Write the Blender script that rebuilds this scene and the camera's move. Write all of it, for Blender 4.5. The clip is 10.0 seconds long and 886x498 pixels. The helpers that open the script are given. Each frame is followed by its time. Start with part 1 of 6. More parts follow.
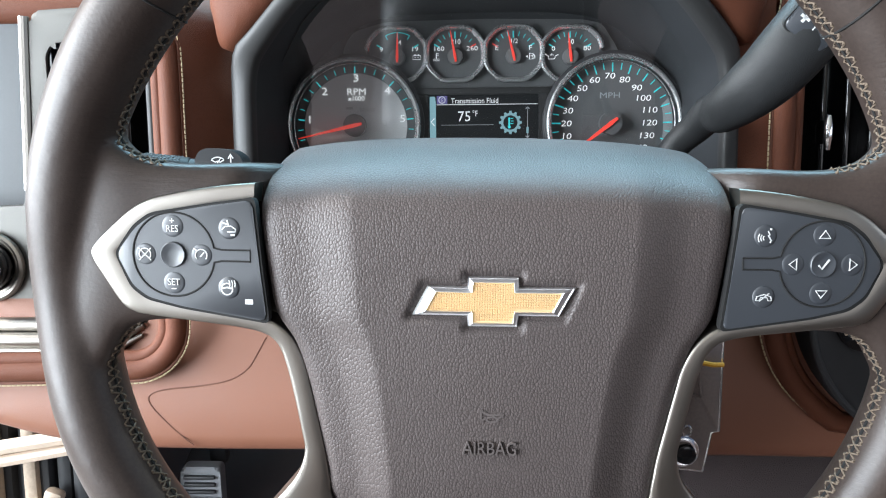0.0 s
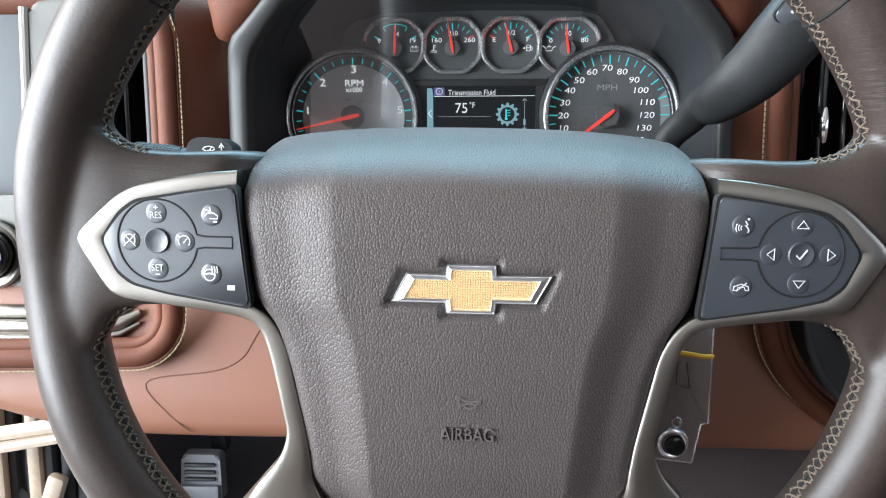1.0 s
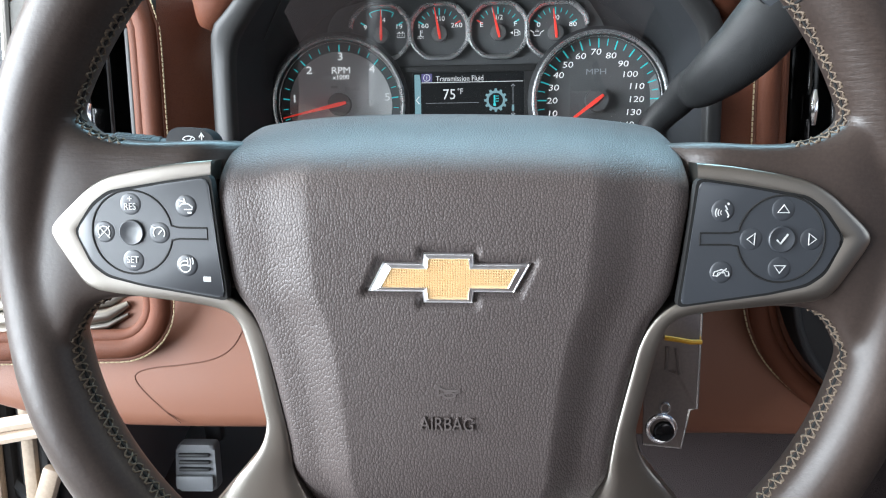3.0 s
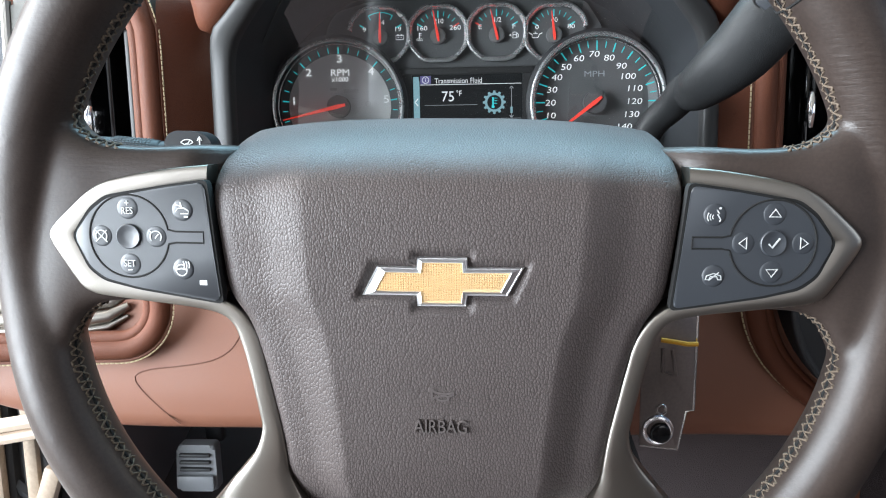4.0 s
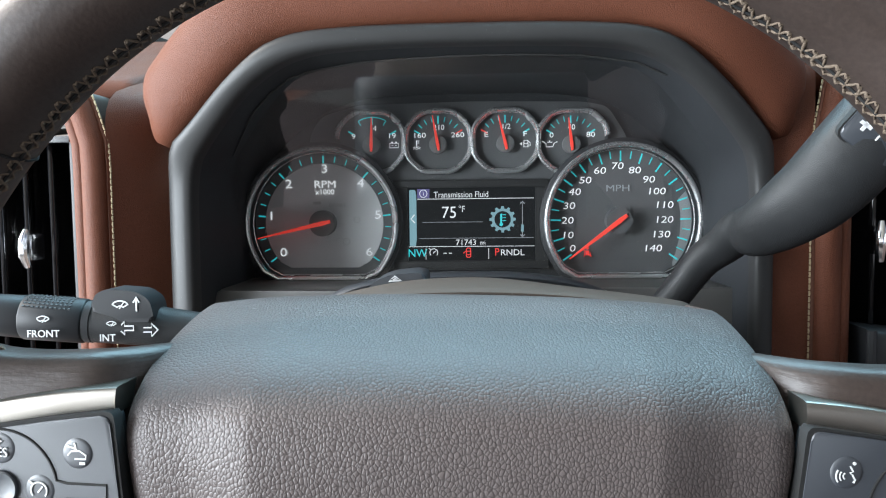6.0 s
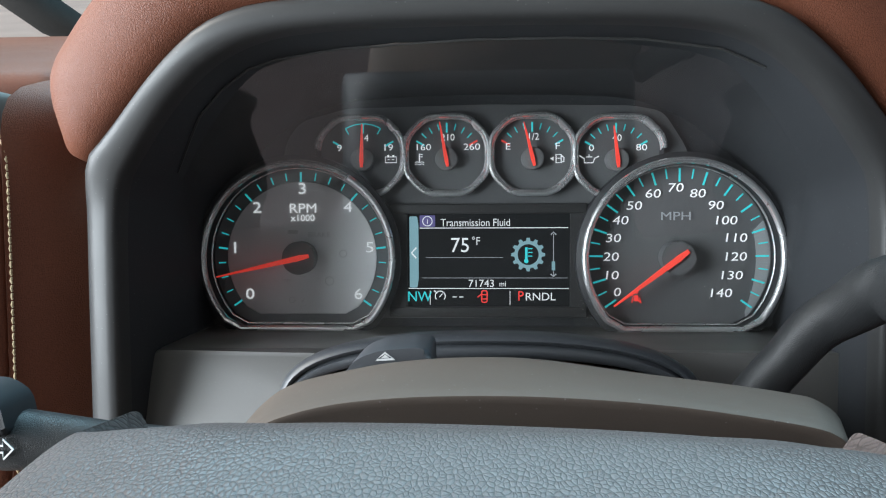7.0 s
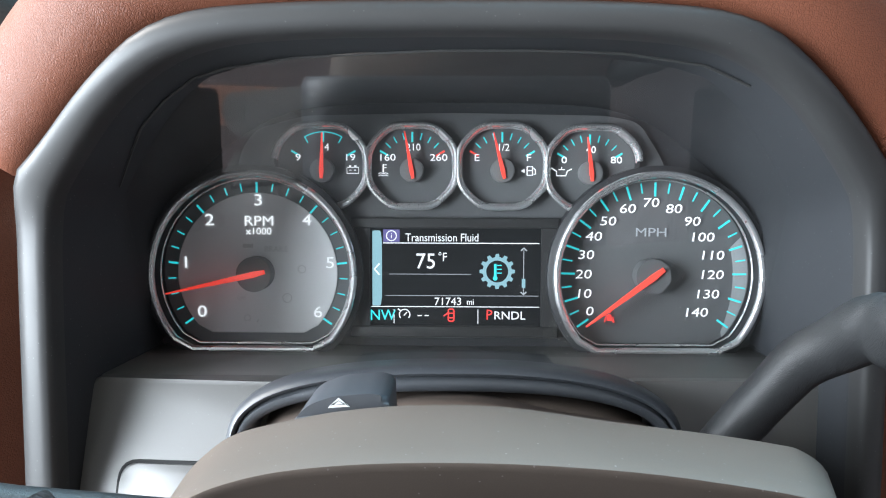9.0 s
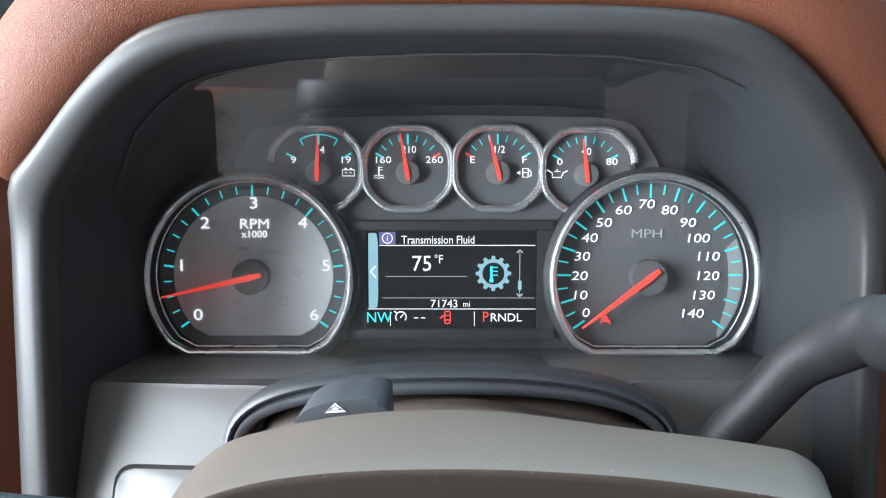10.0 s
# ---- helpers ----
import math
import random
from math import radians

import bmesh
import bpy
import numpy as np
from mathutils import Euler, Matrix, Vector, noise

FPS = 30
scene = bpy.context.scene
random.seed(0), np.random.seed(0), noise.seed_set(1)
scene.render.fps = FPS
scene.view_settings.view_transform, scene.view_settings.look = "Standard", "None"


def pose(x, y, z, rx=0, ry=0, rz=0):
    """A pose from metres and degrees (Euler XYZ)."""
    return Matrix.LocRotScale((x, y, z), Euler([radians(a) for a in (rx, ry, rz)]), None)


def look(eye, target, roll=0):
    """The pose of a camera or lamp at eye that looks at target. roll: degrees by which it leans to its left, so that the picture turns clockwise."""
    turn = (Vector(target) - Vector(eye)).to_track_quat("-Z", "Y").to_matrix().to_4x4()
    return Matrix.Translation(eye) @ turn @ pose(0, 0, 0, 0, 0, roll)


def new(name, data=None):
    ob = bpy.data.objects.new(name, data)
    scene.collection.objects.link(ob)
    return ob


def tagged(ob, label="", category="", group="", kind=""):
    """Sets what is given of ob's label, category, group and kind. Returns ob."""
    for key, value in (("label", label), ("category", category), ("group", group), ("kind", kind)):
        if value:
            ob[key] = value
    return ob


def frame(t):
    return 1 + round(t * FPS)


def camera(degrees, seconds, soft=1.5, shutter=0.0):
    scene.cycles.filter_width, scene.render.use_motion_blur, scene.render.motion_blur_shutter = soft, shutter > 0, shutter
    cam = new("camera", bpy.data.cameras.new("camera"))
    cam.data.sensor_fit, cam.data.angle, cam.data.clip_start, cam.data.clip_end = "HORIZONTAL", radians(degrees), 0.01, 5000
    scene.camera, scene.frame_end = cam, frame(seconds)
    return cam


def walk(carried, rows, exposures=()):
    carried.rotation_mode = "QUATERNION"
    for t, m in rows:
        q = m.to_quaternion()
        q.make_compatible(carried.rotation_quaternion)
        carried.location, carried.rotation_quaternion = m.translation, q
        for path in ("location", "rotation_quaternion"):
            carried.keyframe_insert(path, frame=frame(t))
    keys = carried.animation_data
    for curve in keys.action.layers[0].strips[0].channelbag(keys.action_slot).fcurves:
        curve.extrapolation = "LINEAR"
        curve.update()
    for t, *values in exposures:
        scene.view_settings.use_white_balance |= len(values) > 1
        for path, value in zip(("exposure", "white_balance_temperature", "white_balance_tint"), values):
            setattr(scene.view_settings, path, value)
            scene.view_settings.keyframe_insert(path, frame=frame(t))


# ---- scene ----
from mathutils.bvhtree import BVHTree

cam = camera(62.0, 10.0, soft=1.1)
# The dashboard's own frame: x to the right, y ahead along the steering column, z square to it. TILT lays it into the world.
TILT = pose(0, 0, 1.35, -21, 0, 0)
PATH = [
    (0, (0.00854, -0.03826, -0.02147), (-0.00874, 0.45762, -0.08310), -0.51),
    (0.5, (0.01992, -0.04201, -0.02105), (-0.00464, 0.45342, -0.08386), -0.28),
    (1, (0.02257, -0.04078, -0.02387), (-0.00291, 0.45427, -0.08932), -0.24),
    (1.5, (0.02995, -0.03644, -0.02410), (0.01143, 0.45904, -0.08859), -0.26),
    (2, (0.03418, -0.03168, -0.02304), (0.01826, 0.46330, -0.09189), -0.63),
    (2.5, (0.03152, -0.03471, -0.02410), (0.01004, 0.45941, -0.09750), -0.81),
    (4, (0.03642, -0.03885, -0.02168), (0.00810, 0.45476, -0.09618), -0.95),
    (4.5, (0.03780, -0.03746, -0.02151), (0.01113, 0.45623, -0.09607), -0.95),
    (5, (0.03864, -0.03812, -0.02129), (0.01300, 0.45591, -0.09393), -1.00),
    (5.4, (0.03744, -0.02524, -0.01073), (0.01179, 0.47027, -0.07247), -1.01),
    (5.5, (0.03402, -0.01041, -0.00351), (0.01039, 0.48611, -0.05747), -0.87),
    (5.7, (0.02999, 0.01739, 0.01175), (0.00804, 0.51504, -0.03137), -0.78),
    (6.8, (0.02015, 0.16014, 0.03343), (-0.01295, 0.65838, 0.00756), -0.24),
    (7, (0.01869, 0.17865, 0.03587), (-0.00805, 0.67718, 0.00837), -0.28),
    (7.5, (0.02010, 0.19883, 0.04435), (0.00549, 0.69780, 0.01568), -0.21),
    (8, (0.02488, 0.20219, 0.04727), (0.01794, 0.70088, 0.01181), 0.09),
    (8.5, (0.02281, 0.20137, 0.05057), (0.01561, 0.70001, 0.01439), 0.19),
    (9, (0.02137, 0.20235, 0.05069), (0.01380, 0.70101, 0.01483), 0.18),
    (9.5, (0.01988, 0.20340, 0.05134), (0.01585, 0.70207, 0.01511), 0.10),
    (10, (0.02135, 0.20265, 0.05255), (0.01648, 0.70129, 0.01595), -0.06),
]
EXPOSURES = [(0, 0.46, 6230, 10), (5.5, 0.46, 6230, 10), (6.8, 0.30, 6250, 9), (7.2, 0.44, 6250, 9), (8.0, 1.01, 6130, 10), (10.0, 1.12, 6130, 10)]
walk(cam, [(t, TILT @ look(eye, target, roll)) for t, eye, target, roll in PATH], EXPOSURES)

# ---- world and light ----
scene.view_settings.exposure = 0.0
world = bpy.data.worlds.new("sky")
scene.world = world
world.use_nodes = True
wn = world.node_tree
sky = wn.nodes.new("ShaderNodeTexSky")
sky.sky_type = "NISHITA"
sky.sun_disc = False
sky.air_density, sky.dust_density = 0.8, 4.0
sky.sun_elevation, sky.sun_rotation = radians(38), radians(-70)
wn.nodes["Background"].inputs["Strength"].default_value = 0.06
wn.links.new(sky.outputs["Color"], wn.nodes["Background"].inputs["Color"])
sun = new("sun", bpy.data.lights.new("sun", "SUN"))
sun.data.energy, sun.data.angle, sun.data.color = 2.0, radians(3), (1.0, 0.93, 0.84)
sun.matrix_world = look((-2.4, 0.9, 3.0), (0, 0.3, 1.0))


def window_light(name, eye, target, sx, sy, power, color):
    lamp = new(name, bpy.data.lights.new(name, "AREA"))
    lamp.data.shape, lamp.data.size, lamp.data.size_y = "RECTANGLE", sx, sy
    lamp.data.energy, lamp.data.color = power, color
    lamp.matrix_world = look(eye, target)
    return lamp


window_light("door_daylight", (-1.75, -0.25, 1.60), (0, 0.28, 1.15), 2.0, 1.2, 155, (0.90, 0.965, 1.0))
window_light("windshield_daylight", (0.1, 0.98, 1.88), (0.05, 0.28, 1.2), 1.4, 0.60, 25, (0.49, 0.84, 1.0))
window_light("rear_door_daylight", (-0.72, -1.10, 1.72), (0.0, -1.10, 1.72), 1.1, 0.84, 3.8, (0.97, 0.98, 1.0))
window_light("rear_window_daylight", (0.33, -1.58, 1.84), (0.33, 0.0, 1.84), 1.5, 0.40, 2.3, (0.97, 0.98, 1.0))
window_light("side_window_daylight", (1.35, -0.2, 1.65), (0, 0.2, 1.2), 0.9, 0.5, 1.8, (0.90, 0.96, 1.0))


# ---- materials ----
def material(name, color, rough=0.5, metal=0.0, vary=0.12, big=14.0, fine=900.0, bump=0.0, grain="noise", bump_mm=0.3, coat=0.0, spec=0.5, dust=0.0, crease_shade=0.8, pebble=False):
    m = bpy.data.materials.new(name)
    m.use_nodes = True
    t, n, link = m.node_tree, m.node_tree.nodes, m.node_tree.links.new
    b = n["Principled BSDF"]
    b.inputs["Roughness"].default_value, b.inputs["Metallic"].default_value = rough, metal
    b.inputs["Coat Weight"].default_value, b.inputs["Specular IOR Level"].default_value = coat, spec
    where = n.new("ShaderNodeTexCoord").outputs["Object"]
    large, small = n.new("ShaderNodeTexNoise"), n.new("ShaderNodeTexNoise")
    large.inputs["Scale"].default_value, small.inputs["Scale"].default_value = big, fine
    large.inputs["Detail"].default_value, small.inputs["Detail"].default_value = 4, 2
    link(where, large.inputs["Vector"]), link(where, small.inputs["Vector"])
    add = n.new("ShaderNodeMath")
    add.operation = "ADD"
    link(large.outputs["Fac"], add.inputs[0]), link(small.outputs["Fac"], add.inputs[1])
    span = n.new("ShaderNodeMapRange")
    span.inputs["From Min"].default_value, span.inputs["From Max"].default_value = 0.6, 1.4
    span.inputs["To Min"].default_value, span.inputs["To Max"].default_value = 1 - vary, 1 + vary
    link(add.outputs[0], span.inputs["Value"])
    mul = n.new("ShaderNodeVectorMath")
    mul.operation = "SCALE"
    mul.inputs[0].default_value = color[:3]
    link(span.outputs[0], mul.inputs["Scale"])
    link(mul.outputs[0], b.inputs["Base Color"])
    wear = n.new("ShaderNodeMapRange")
    wear.inputs["From Min"].default_value, wear.inputs["From Max"].default_value = 0.3, 0.7
    wear.inputs["To Min"].default_value, wear.inputs["To Max"].default_value = max(rough - 0.07, 0.02), min(rough + 0.07, 1)
    link(large.outputs["Fac"], wear.inputs["Value"]), link(wear.outputs[0], b.inputs["Roughness"])
    if dust:
        speck = n.new("ShaderNodeTexVoronoi")
        speck.inputs["Scale"].default_value = 260
        link(where, speck.inputs["Vector"])
        few = n.new("ShaderNodeMapRange")
        few.inputs["From Min"].default_value, few.inputs["From Max"].default_value = 0.05, 0.09
        few.inputs["To Min"].default_value, few.inputs["To Max"].default_value = dust, 0.0
        link(speck.outputs["Distance"], few.inputs["Value"])
        blend = n.new("ShaderNodeMixRGB")
        blend.inputs["Color2"].default_value = (0.42, 0.42, 0.42, 1)
        link(few.outputs[0], blend.inputs["Fac"]), link(mul.outputs[0], blend.inputs["Color1"])
        link(blend.outputs[0], b.inputs["Base Color"])
    if bump:
        relief = n.new("ShaderNodeBump")
        relief.inputs["Strength"].default_value, relief.inputs["Distance"].default_value = bump, bump_mm / 1000
        if grain == "leather":
            bend = n.new("ShaderNodeTexNoise")
            bend.inputs["Scale"].default_value = 160
            link(where, bend.inputs["Vector"])
            shift = n.new("ShaderNodeMixRGB")
            shift.blend_type = "LINEAR_LIGHT"
            shift.inputs["Fac"].default_value = 0.0011
            link(where, shift.inputs["Color1"]), link(bend.outputs["Color"], shift.inputs["Color2"])
            apart, flat, slope = n.new("ShaderNodeSeparateXYZ"), n.new("ShaderNodeCombineXYZ"), n.new("ShaderNodeMath")
            slope.operation, slope.inputs[1].default_value = "MULTIPLY_ADD", 0.9
            link(shift.outputs[0], apart.inputs[0]), link(apart.outputs["Y"], slope.inputs[0]), link(apart.outputs["Z"], slope.inputs[2])
            link(apart.outputs["X"], flat.inputs["X"]), link(slope.outputs[0], flat.inputs["Y"])
            cell = n.new("ShaderNodeTexVoronoi")
            cell.voronoi_dimensions = "2D"
            cell.feature = "DISTANCE_TO_EDGE"
            cell.inputs["Scale"].default_value = fine
            if pebble:
                cell.voronoi_dimensions = "3D"
            link((shift if pebble else flat).outputs[0], cell.inputs["Vector"])
            top = n.new("ShaderNodeMapRange")
            top.inputs["From Max"].default_value = 0.19
            top.interpolation_type = "SMOOTHERSTEP"
            link(cell.outputs["Distance"], top.inputs["Value"])
            link(top.outputs[0], relief.inputs["Height"])
            # shade in the crevices, put into the base colour on top of the bump
            crevice = n.new("ShaderNodeMapRange")
            crevice.inputs["From Max"].default_value, crevice.inputs["To Min"].default_value = 0.13, crease_shade
            link(cell.outputs["Distance"], crevice.inputs["Value"])
            tinted = n.new("ShaderNodeVectorMath")
            tinted.operation = "SCALE"
            link(mul.outputs[0], tinted.inputs[0]), link(crevice.outputs[0], tinted.inputs["Scale"])
            link(tinted.outputs[0], b.inputs["Base Color"])
        elif grain == "pebbled":
            # soft, unevenly stretched pebbles with shallow furrows between them
            bend, shift = n.new("ShaderNodeTexNoise"), n.new("ShaderNodeMixRGB")
            bend.inputs["Scale"].default_value, bend.inputs["Detail"].default_value = 210, 2
            shift.blend_type, shift.inputs["Fac"].default_value = "LINEAR_LIGHT", 0.0009
            link(where, bend.inputs["Vector"]), link(where, shift.inputs["Color1"]), link(bend.outputs["Color"], shift.inputs["Color2"])
            apart, flat, slope = n.new("ShaderNodeSeparateXYZ"), n.new("ShaderNodeCombineXYZ"), n.new("ShaderNodeMath")
            slope.operation, slope.inputs[1].default_value = "MULTIPLY_ADD", 0.9
            link(shift.outputs[0], apart.inputs[0]), link(apart.outputs["Y"], slope.inputs[0]), link(apart.outputs["Z"], slope.inputs[2])
            link(apart.outputs["X"], flat.inputs["X"]), link(slope.outputs[0], flat.inputs["Y"])
            lay = n.new("ShaderNodeMapping")
            lay.inputs["Rotation"].default_value, lay.inputs["Scale"].default_value = (0, 0, radians(-14)), (1.15, 0.80, 1.0)
            link(flat.outputs[0], lay.inputs["Vector"])
            cell = n.new("ShaderNodeTexVoronoi")
            cell.voronoi_dimensions, cell.feature = "2D", "SMOOTH_F1"
            cell.inputs["Scale"].default_value, cell.inputs["Smoothness"].default_value = fine, 0.22
            link(lay.outputs[0], cell.inputs["Vector"])
            dome_shape = n.new("ShaderNodeMapRange")
            dome_shape.interpolation_type = "SMOOTHSTEP"
            dome_shape.inputs["From Min"].default_value, dome_shape.inputs["From Max"].default_value = 0.84, 0.22
            link(cell.outputs["Distance"], dome_shape.inputs["Value"])
            rough_top = n.new("ShaderNodeMath")
            rough_top.operation, rough_top.inputs[1].default_value = "MULTIPLY_ADD", 0.35
            link(small.outputs["Fac"], rough_top.inputs[0]), link(dome_shape.outputs[0], rough_top.inputs[2])
            seam = n.new("ShaderNodeTexVoronoi")
            seam.voronoi_dimensions, seam.feature = "2D", "DISTANCE_TO_EDGE"
            seam.inputs["Scale"].default_value = fine
            link(lay.outputs[0], seam.inputs["Vector"])
            brow_edge, piled = n.new("ShaderNodeMapRange"), n.new("ShaderNodeMath")
            brow_edge.interpolation_type, brow_edge.inputs["From Max"].default_value = "SMOOTHERSTEP", 0.26
            brow_edge.inputs["To Max"].default_value = 0.6
            link(seam.outputs["Distance"], brow_edge.inputs["Value"])
            piled.operation = "ADD"
            link(rough_top.outputs[0], piled.inputs[0]), link(brow_edge.outputs[0], piled.inputs[1])
            link(piled.outputs[0], relief.inputs["Height"])
            # furrows painted darker in the base colour, as shade between the pebbles
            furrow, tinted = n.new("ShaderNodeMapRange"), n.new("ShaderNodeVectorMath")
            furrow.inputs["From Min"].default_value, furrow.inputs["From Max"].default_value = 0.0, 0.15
            furrow.inputs["To Min"].default_value = crease_shade
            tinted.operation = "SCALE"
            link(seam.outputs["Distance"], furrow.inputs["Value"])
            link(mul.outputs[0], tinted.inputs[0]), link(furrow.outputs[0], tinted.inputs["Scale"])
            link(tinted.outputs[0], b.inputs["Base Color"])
        elif grain == "creased":
            crease = n.new("ShaderNodeTexNoise")
            crease.inputs["Scale"].default_value, crease.inputs["Detail"].default_value = 1, 6
            stretch = n.new("ShaderNodeMapping")
            stretch.inputs["Scale"].default_value = (620, 620, 760)
            link(where, stretch.inputs["Vector"]), link(stretch.outputs[0], crease.inputs["Vector"])
            link(crease.outputs["Fac"], relief.inputs["Height"])
            # gathered folds where the rim leather is drawn over the spokes
            folds, drawn, axes = n.new("ShaderNodeTexNoise"), n.new("ShaderNodeMapping"), n.new("ShaderNodeSeparateXYZ")
            folds.inputs["Scale"].default_value, folds.inputs["Detail"].default_value = 1, 3
            drawn.inputs["Scale"].default_value = (90, 70, 560)
            link(where, drawn.inputs["Vector"]), link(drawn.outputs[0], folds.inputs["Vector"]), link(where, axes.inputs[0])
            masks = []
            for axis, mid, full, none in (("Z", 0.060, 0.018, 0.050), ("X", 0.0, 0.162, 0.192)):
                gap, size, fade = n.new("ShaderNodeMath"), n.new("ShaderNodeMath"), n.new("ShaderNodeMapRange")
                gap.operation, size.operation = "SUBTRACT", "ABSOLUTE"
                gap.inputs[1].default_value = mid
                fade.inputs["From Min"].default_value, fade.inputs["From Max"].default_value = none, full
                link(axes.outputs[axis], gap.inputs[0]), link(gap.outputs[0], size.inputs[0]), link(size.outputs[0], fade.inputs["Value"])
                masks.append(fade)
            both, height, fold_relief = n.new("ShaderNodeMath"), n.new("ShaderNodeMath"), n.new("ShaderNodeBump")
            both.operation = height.operation = "MULTIPLY"
            link(masks[0].outputs[0], both.inputs[0]), link(masks[1].outputs[0], both.inputs[1])
            link(both.outputs[0], height.inputs[0]), link(folds.outputs["Fac"], height.inputs[1])
            fold_relief.inputs["Strength"].default_value, fold_relief.inputs["Distance"].default_value = 0.35, 0.0008
            link(height.outputs[0], fold_relief.inputs["Height"]), link(fold_relief.outputs[0], relief.inputs["Normal"])
        else:
            link(small.outputs["Fac"], relief.inputs["Height"])
        link(relief.outputs["Normal"], b.inputs["Normal"])
    return m


def glowing(name, color, strength):
    m = bpy.data.materials.new(name)
    m.use_nodes = True
    b = m.node_tree.nodes["Principled BSDF"]
    b.inputs["Base Color"].default_value = (0.01, 0.01, 0.01, 1)
    b.inputs["Emission Color"].default_value, b.inputs["Emission Strength"].default_value = (*color, 1), strength
    return m


PAD_LEATHER = material("airbag_leather", (0.084, 0.069, 0.066), 0.44, spec=0.32, fine=760, vary=0.06, bump=0.37, grain="pebbled", bump_mm=0.30, crease_shade=0.50)
EMBOSS = material("smooth_airbag_vinyl", (0.090, 0.076, 0.073), 0.46, vary=0.06, fine=2000)
RIM_LEATHER = material("rim_leather", (0.036, 0.0257, 0.0217), 0.41, fine=700, vary=0.25, spec=0.40, big=30, bump=0.22, grain="creased", bump_mm=0.45)
BROWN = material("saddle_leather", (0.118, 0.040, 0.0215), 0.58, pebble=True, spec=0.18, fine=900, vary=0.10, bump=0.50, grain="leather", bump_mm=0.25)
BROWN_VINYL = material("saddle_vinyl", (0.21, 0.084, 0.048), 0.55, fine=1400, vary=0.06, bump=0.25, grain="leather", bump_mm=0.2)
SATIN = material("satin_nickel", (0.335, 0.312, 0.280), 0.34, metal=1.0, vary=0.04, fine=2500, bump=0.05, bump_mm=0.05)
SILVER = material("silver_paint", (0.085, 0.089, 0.093), 0.5, metal=0.4, vary=0.05)
PANEL_SILVER = material("panel_silver", (0.080, 0.077, 0.070), 0.5, metal=0.4, vary=0.05)
CHROME = material("chrome", (0.95, 0.95, 0.95), 0.22, metal=1.0, vary=0.02)
RING = material("ring_chrome", (0.97, 0.97, 0.97), 0.26, metal=0.90, vary=0.02)
BADGE_CHROME = material("badge_chrome", (0.90, 0.90, 0.91), 0.33, metal=1.0, vary=0.03)
GOLD = material("gold_badge", (0.80, 0.59, 0.33), 0.42, metal=0.45, vary=0.05, fine=900)
SWITCH = material("switch_rubber", (0.027, 0.031, 0.038), 0.47, spec=0.82, vary=0.10, fine=3000, bump=0.08, bump_mm=0.05)
STALK = material("stalk_plastic", (0.022, 0.023, 0.025), 0.5, spec=0.25, vary=0.12, fine=3000, bump=0.1, bump_mm=0.05)
BLACK = material("black_plastic", (0.017, 0.018, 0.020), 0.55, vary=0.15, fine=2600, bump=0.25, bump_mm=0.12)
HOUSING = material("housing_plastic", (0.031, 0.031, 0.031), 0.46, spec=0.24, vary=0.10, fine=3200, bump=0.12, bump_mm=0.06, dust=0.10)
SHROUD = material("shroud_plastic", (0.087, 0.069, 0.058), 0.60, vary=0.08, fine=2600, bump=0.25, bump_mm=0.1, dust=0.2, spec=0.14)
TUNNEL = material("tunnel_black", (0.029, 0.031, 0.034), 0.56, vary=0.15, fine=2600, bump=0.15, bump_mm=0.08, spec=0.16, dust=0.16)
LEDGE = material("ledge_grey", (0.108, 0.106, 0.102), 0.46, metal=0.15, vary=0.05, fine=2600, bump=0.08, bump_mm=0.05, dust=0.1)
PLATE = material("plate_grey", (0.080, 0.082, 0.085), 0.5, vary=0.08, fine=2800, bump=0.1, bump_mm=0.05)
COWL = material("cowl_plastic", (0.042, 0.046, 0.052), 0.42, vary=0.12, fine=2600, bump=0.2, bump_mm=0.08, dust=0.14, spec=0.45)
GLOSS = material("gloss_black", (0.008, 0.008, 0.009), 0.12, vary=0.1)
# near-black for joints and for the painted shade behind the airbag cover
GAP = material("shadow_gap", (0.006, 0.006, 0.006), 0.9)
FRIT = material("frit_black", (0.010, 0.009, 0.008), 0.9, vary=0.2, fine=400, spec=0.15)
LEVER = material("lever_plastic", (0.016, 0.017, 0.018), 0.50, fine=1300, vary=0.12, bump=0.35, grain="leather", bump_mm=0.2, spec=0.32)
DIAL = material("dial_black", (0.105, 0.108, 0.111), 0.5, vary=0.08, fine=2500)
DIAL_GREY = material("dial_grey", (0.70, 0.703, 0.705), 0.5, vary=0.06, fine=3000)
BAND_GREY = material("band_grey", (0.30, 0.305, 0.31), 0.5, vary=0.06, fine=3000)
CAP = material("needle_cap", (0.15, 0.15, 0.15), 0.55, vary=0.2, fine=4000, bump=0.3, bump_mm=0.1)
WHITE = material("white_print", (0.55, 0.56, 0.56), 0.6, vary=0.04)
UNLIT = material("unlit_symbols", (0.52, 0.52, 0.52), 0.6, vary=0.04)
FAINT = material("unlit_print", (0.115, 0.115, 0.117), 0.6, vary=0.04)
JOINT = material("dark_seam", (0.130, 0.050, 0.030), 0.8)
THREAD = material("beige_thread", (0.115, 0.085, 0.060), 0.8, vary=0.2, fine=5000, bump=0.4)
SEAM_THREAD = material("tan_thread", (0.42, 0.33, 0.20), 0.8, vary=0.2, fine=5000)
CARPET = material("dark_carpet", (0.046, 0.034, 0.034), 0.95, vary=0.35, fine=1200, bump=0.8, bump_mm=1.5)
SEAT = material("seat_leather", (0.060, 0.034, 0.027), 0.5, fine=800, vary=0.1, bump=0.4, grain="leather", bump_mm=0.25)
LINER = material("headliner", (0.36, 0.33, 0.29), 0.9, vary=0.06, fine=1500)
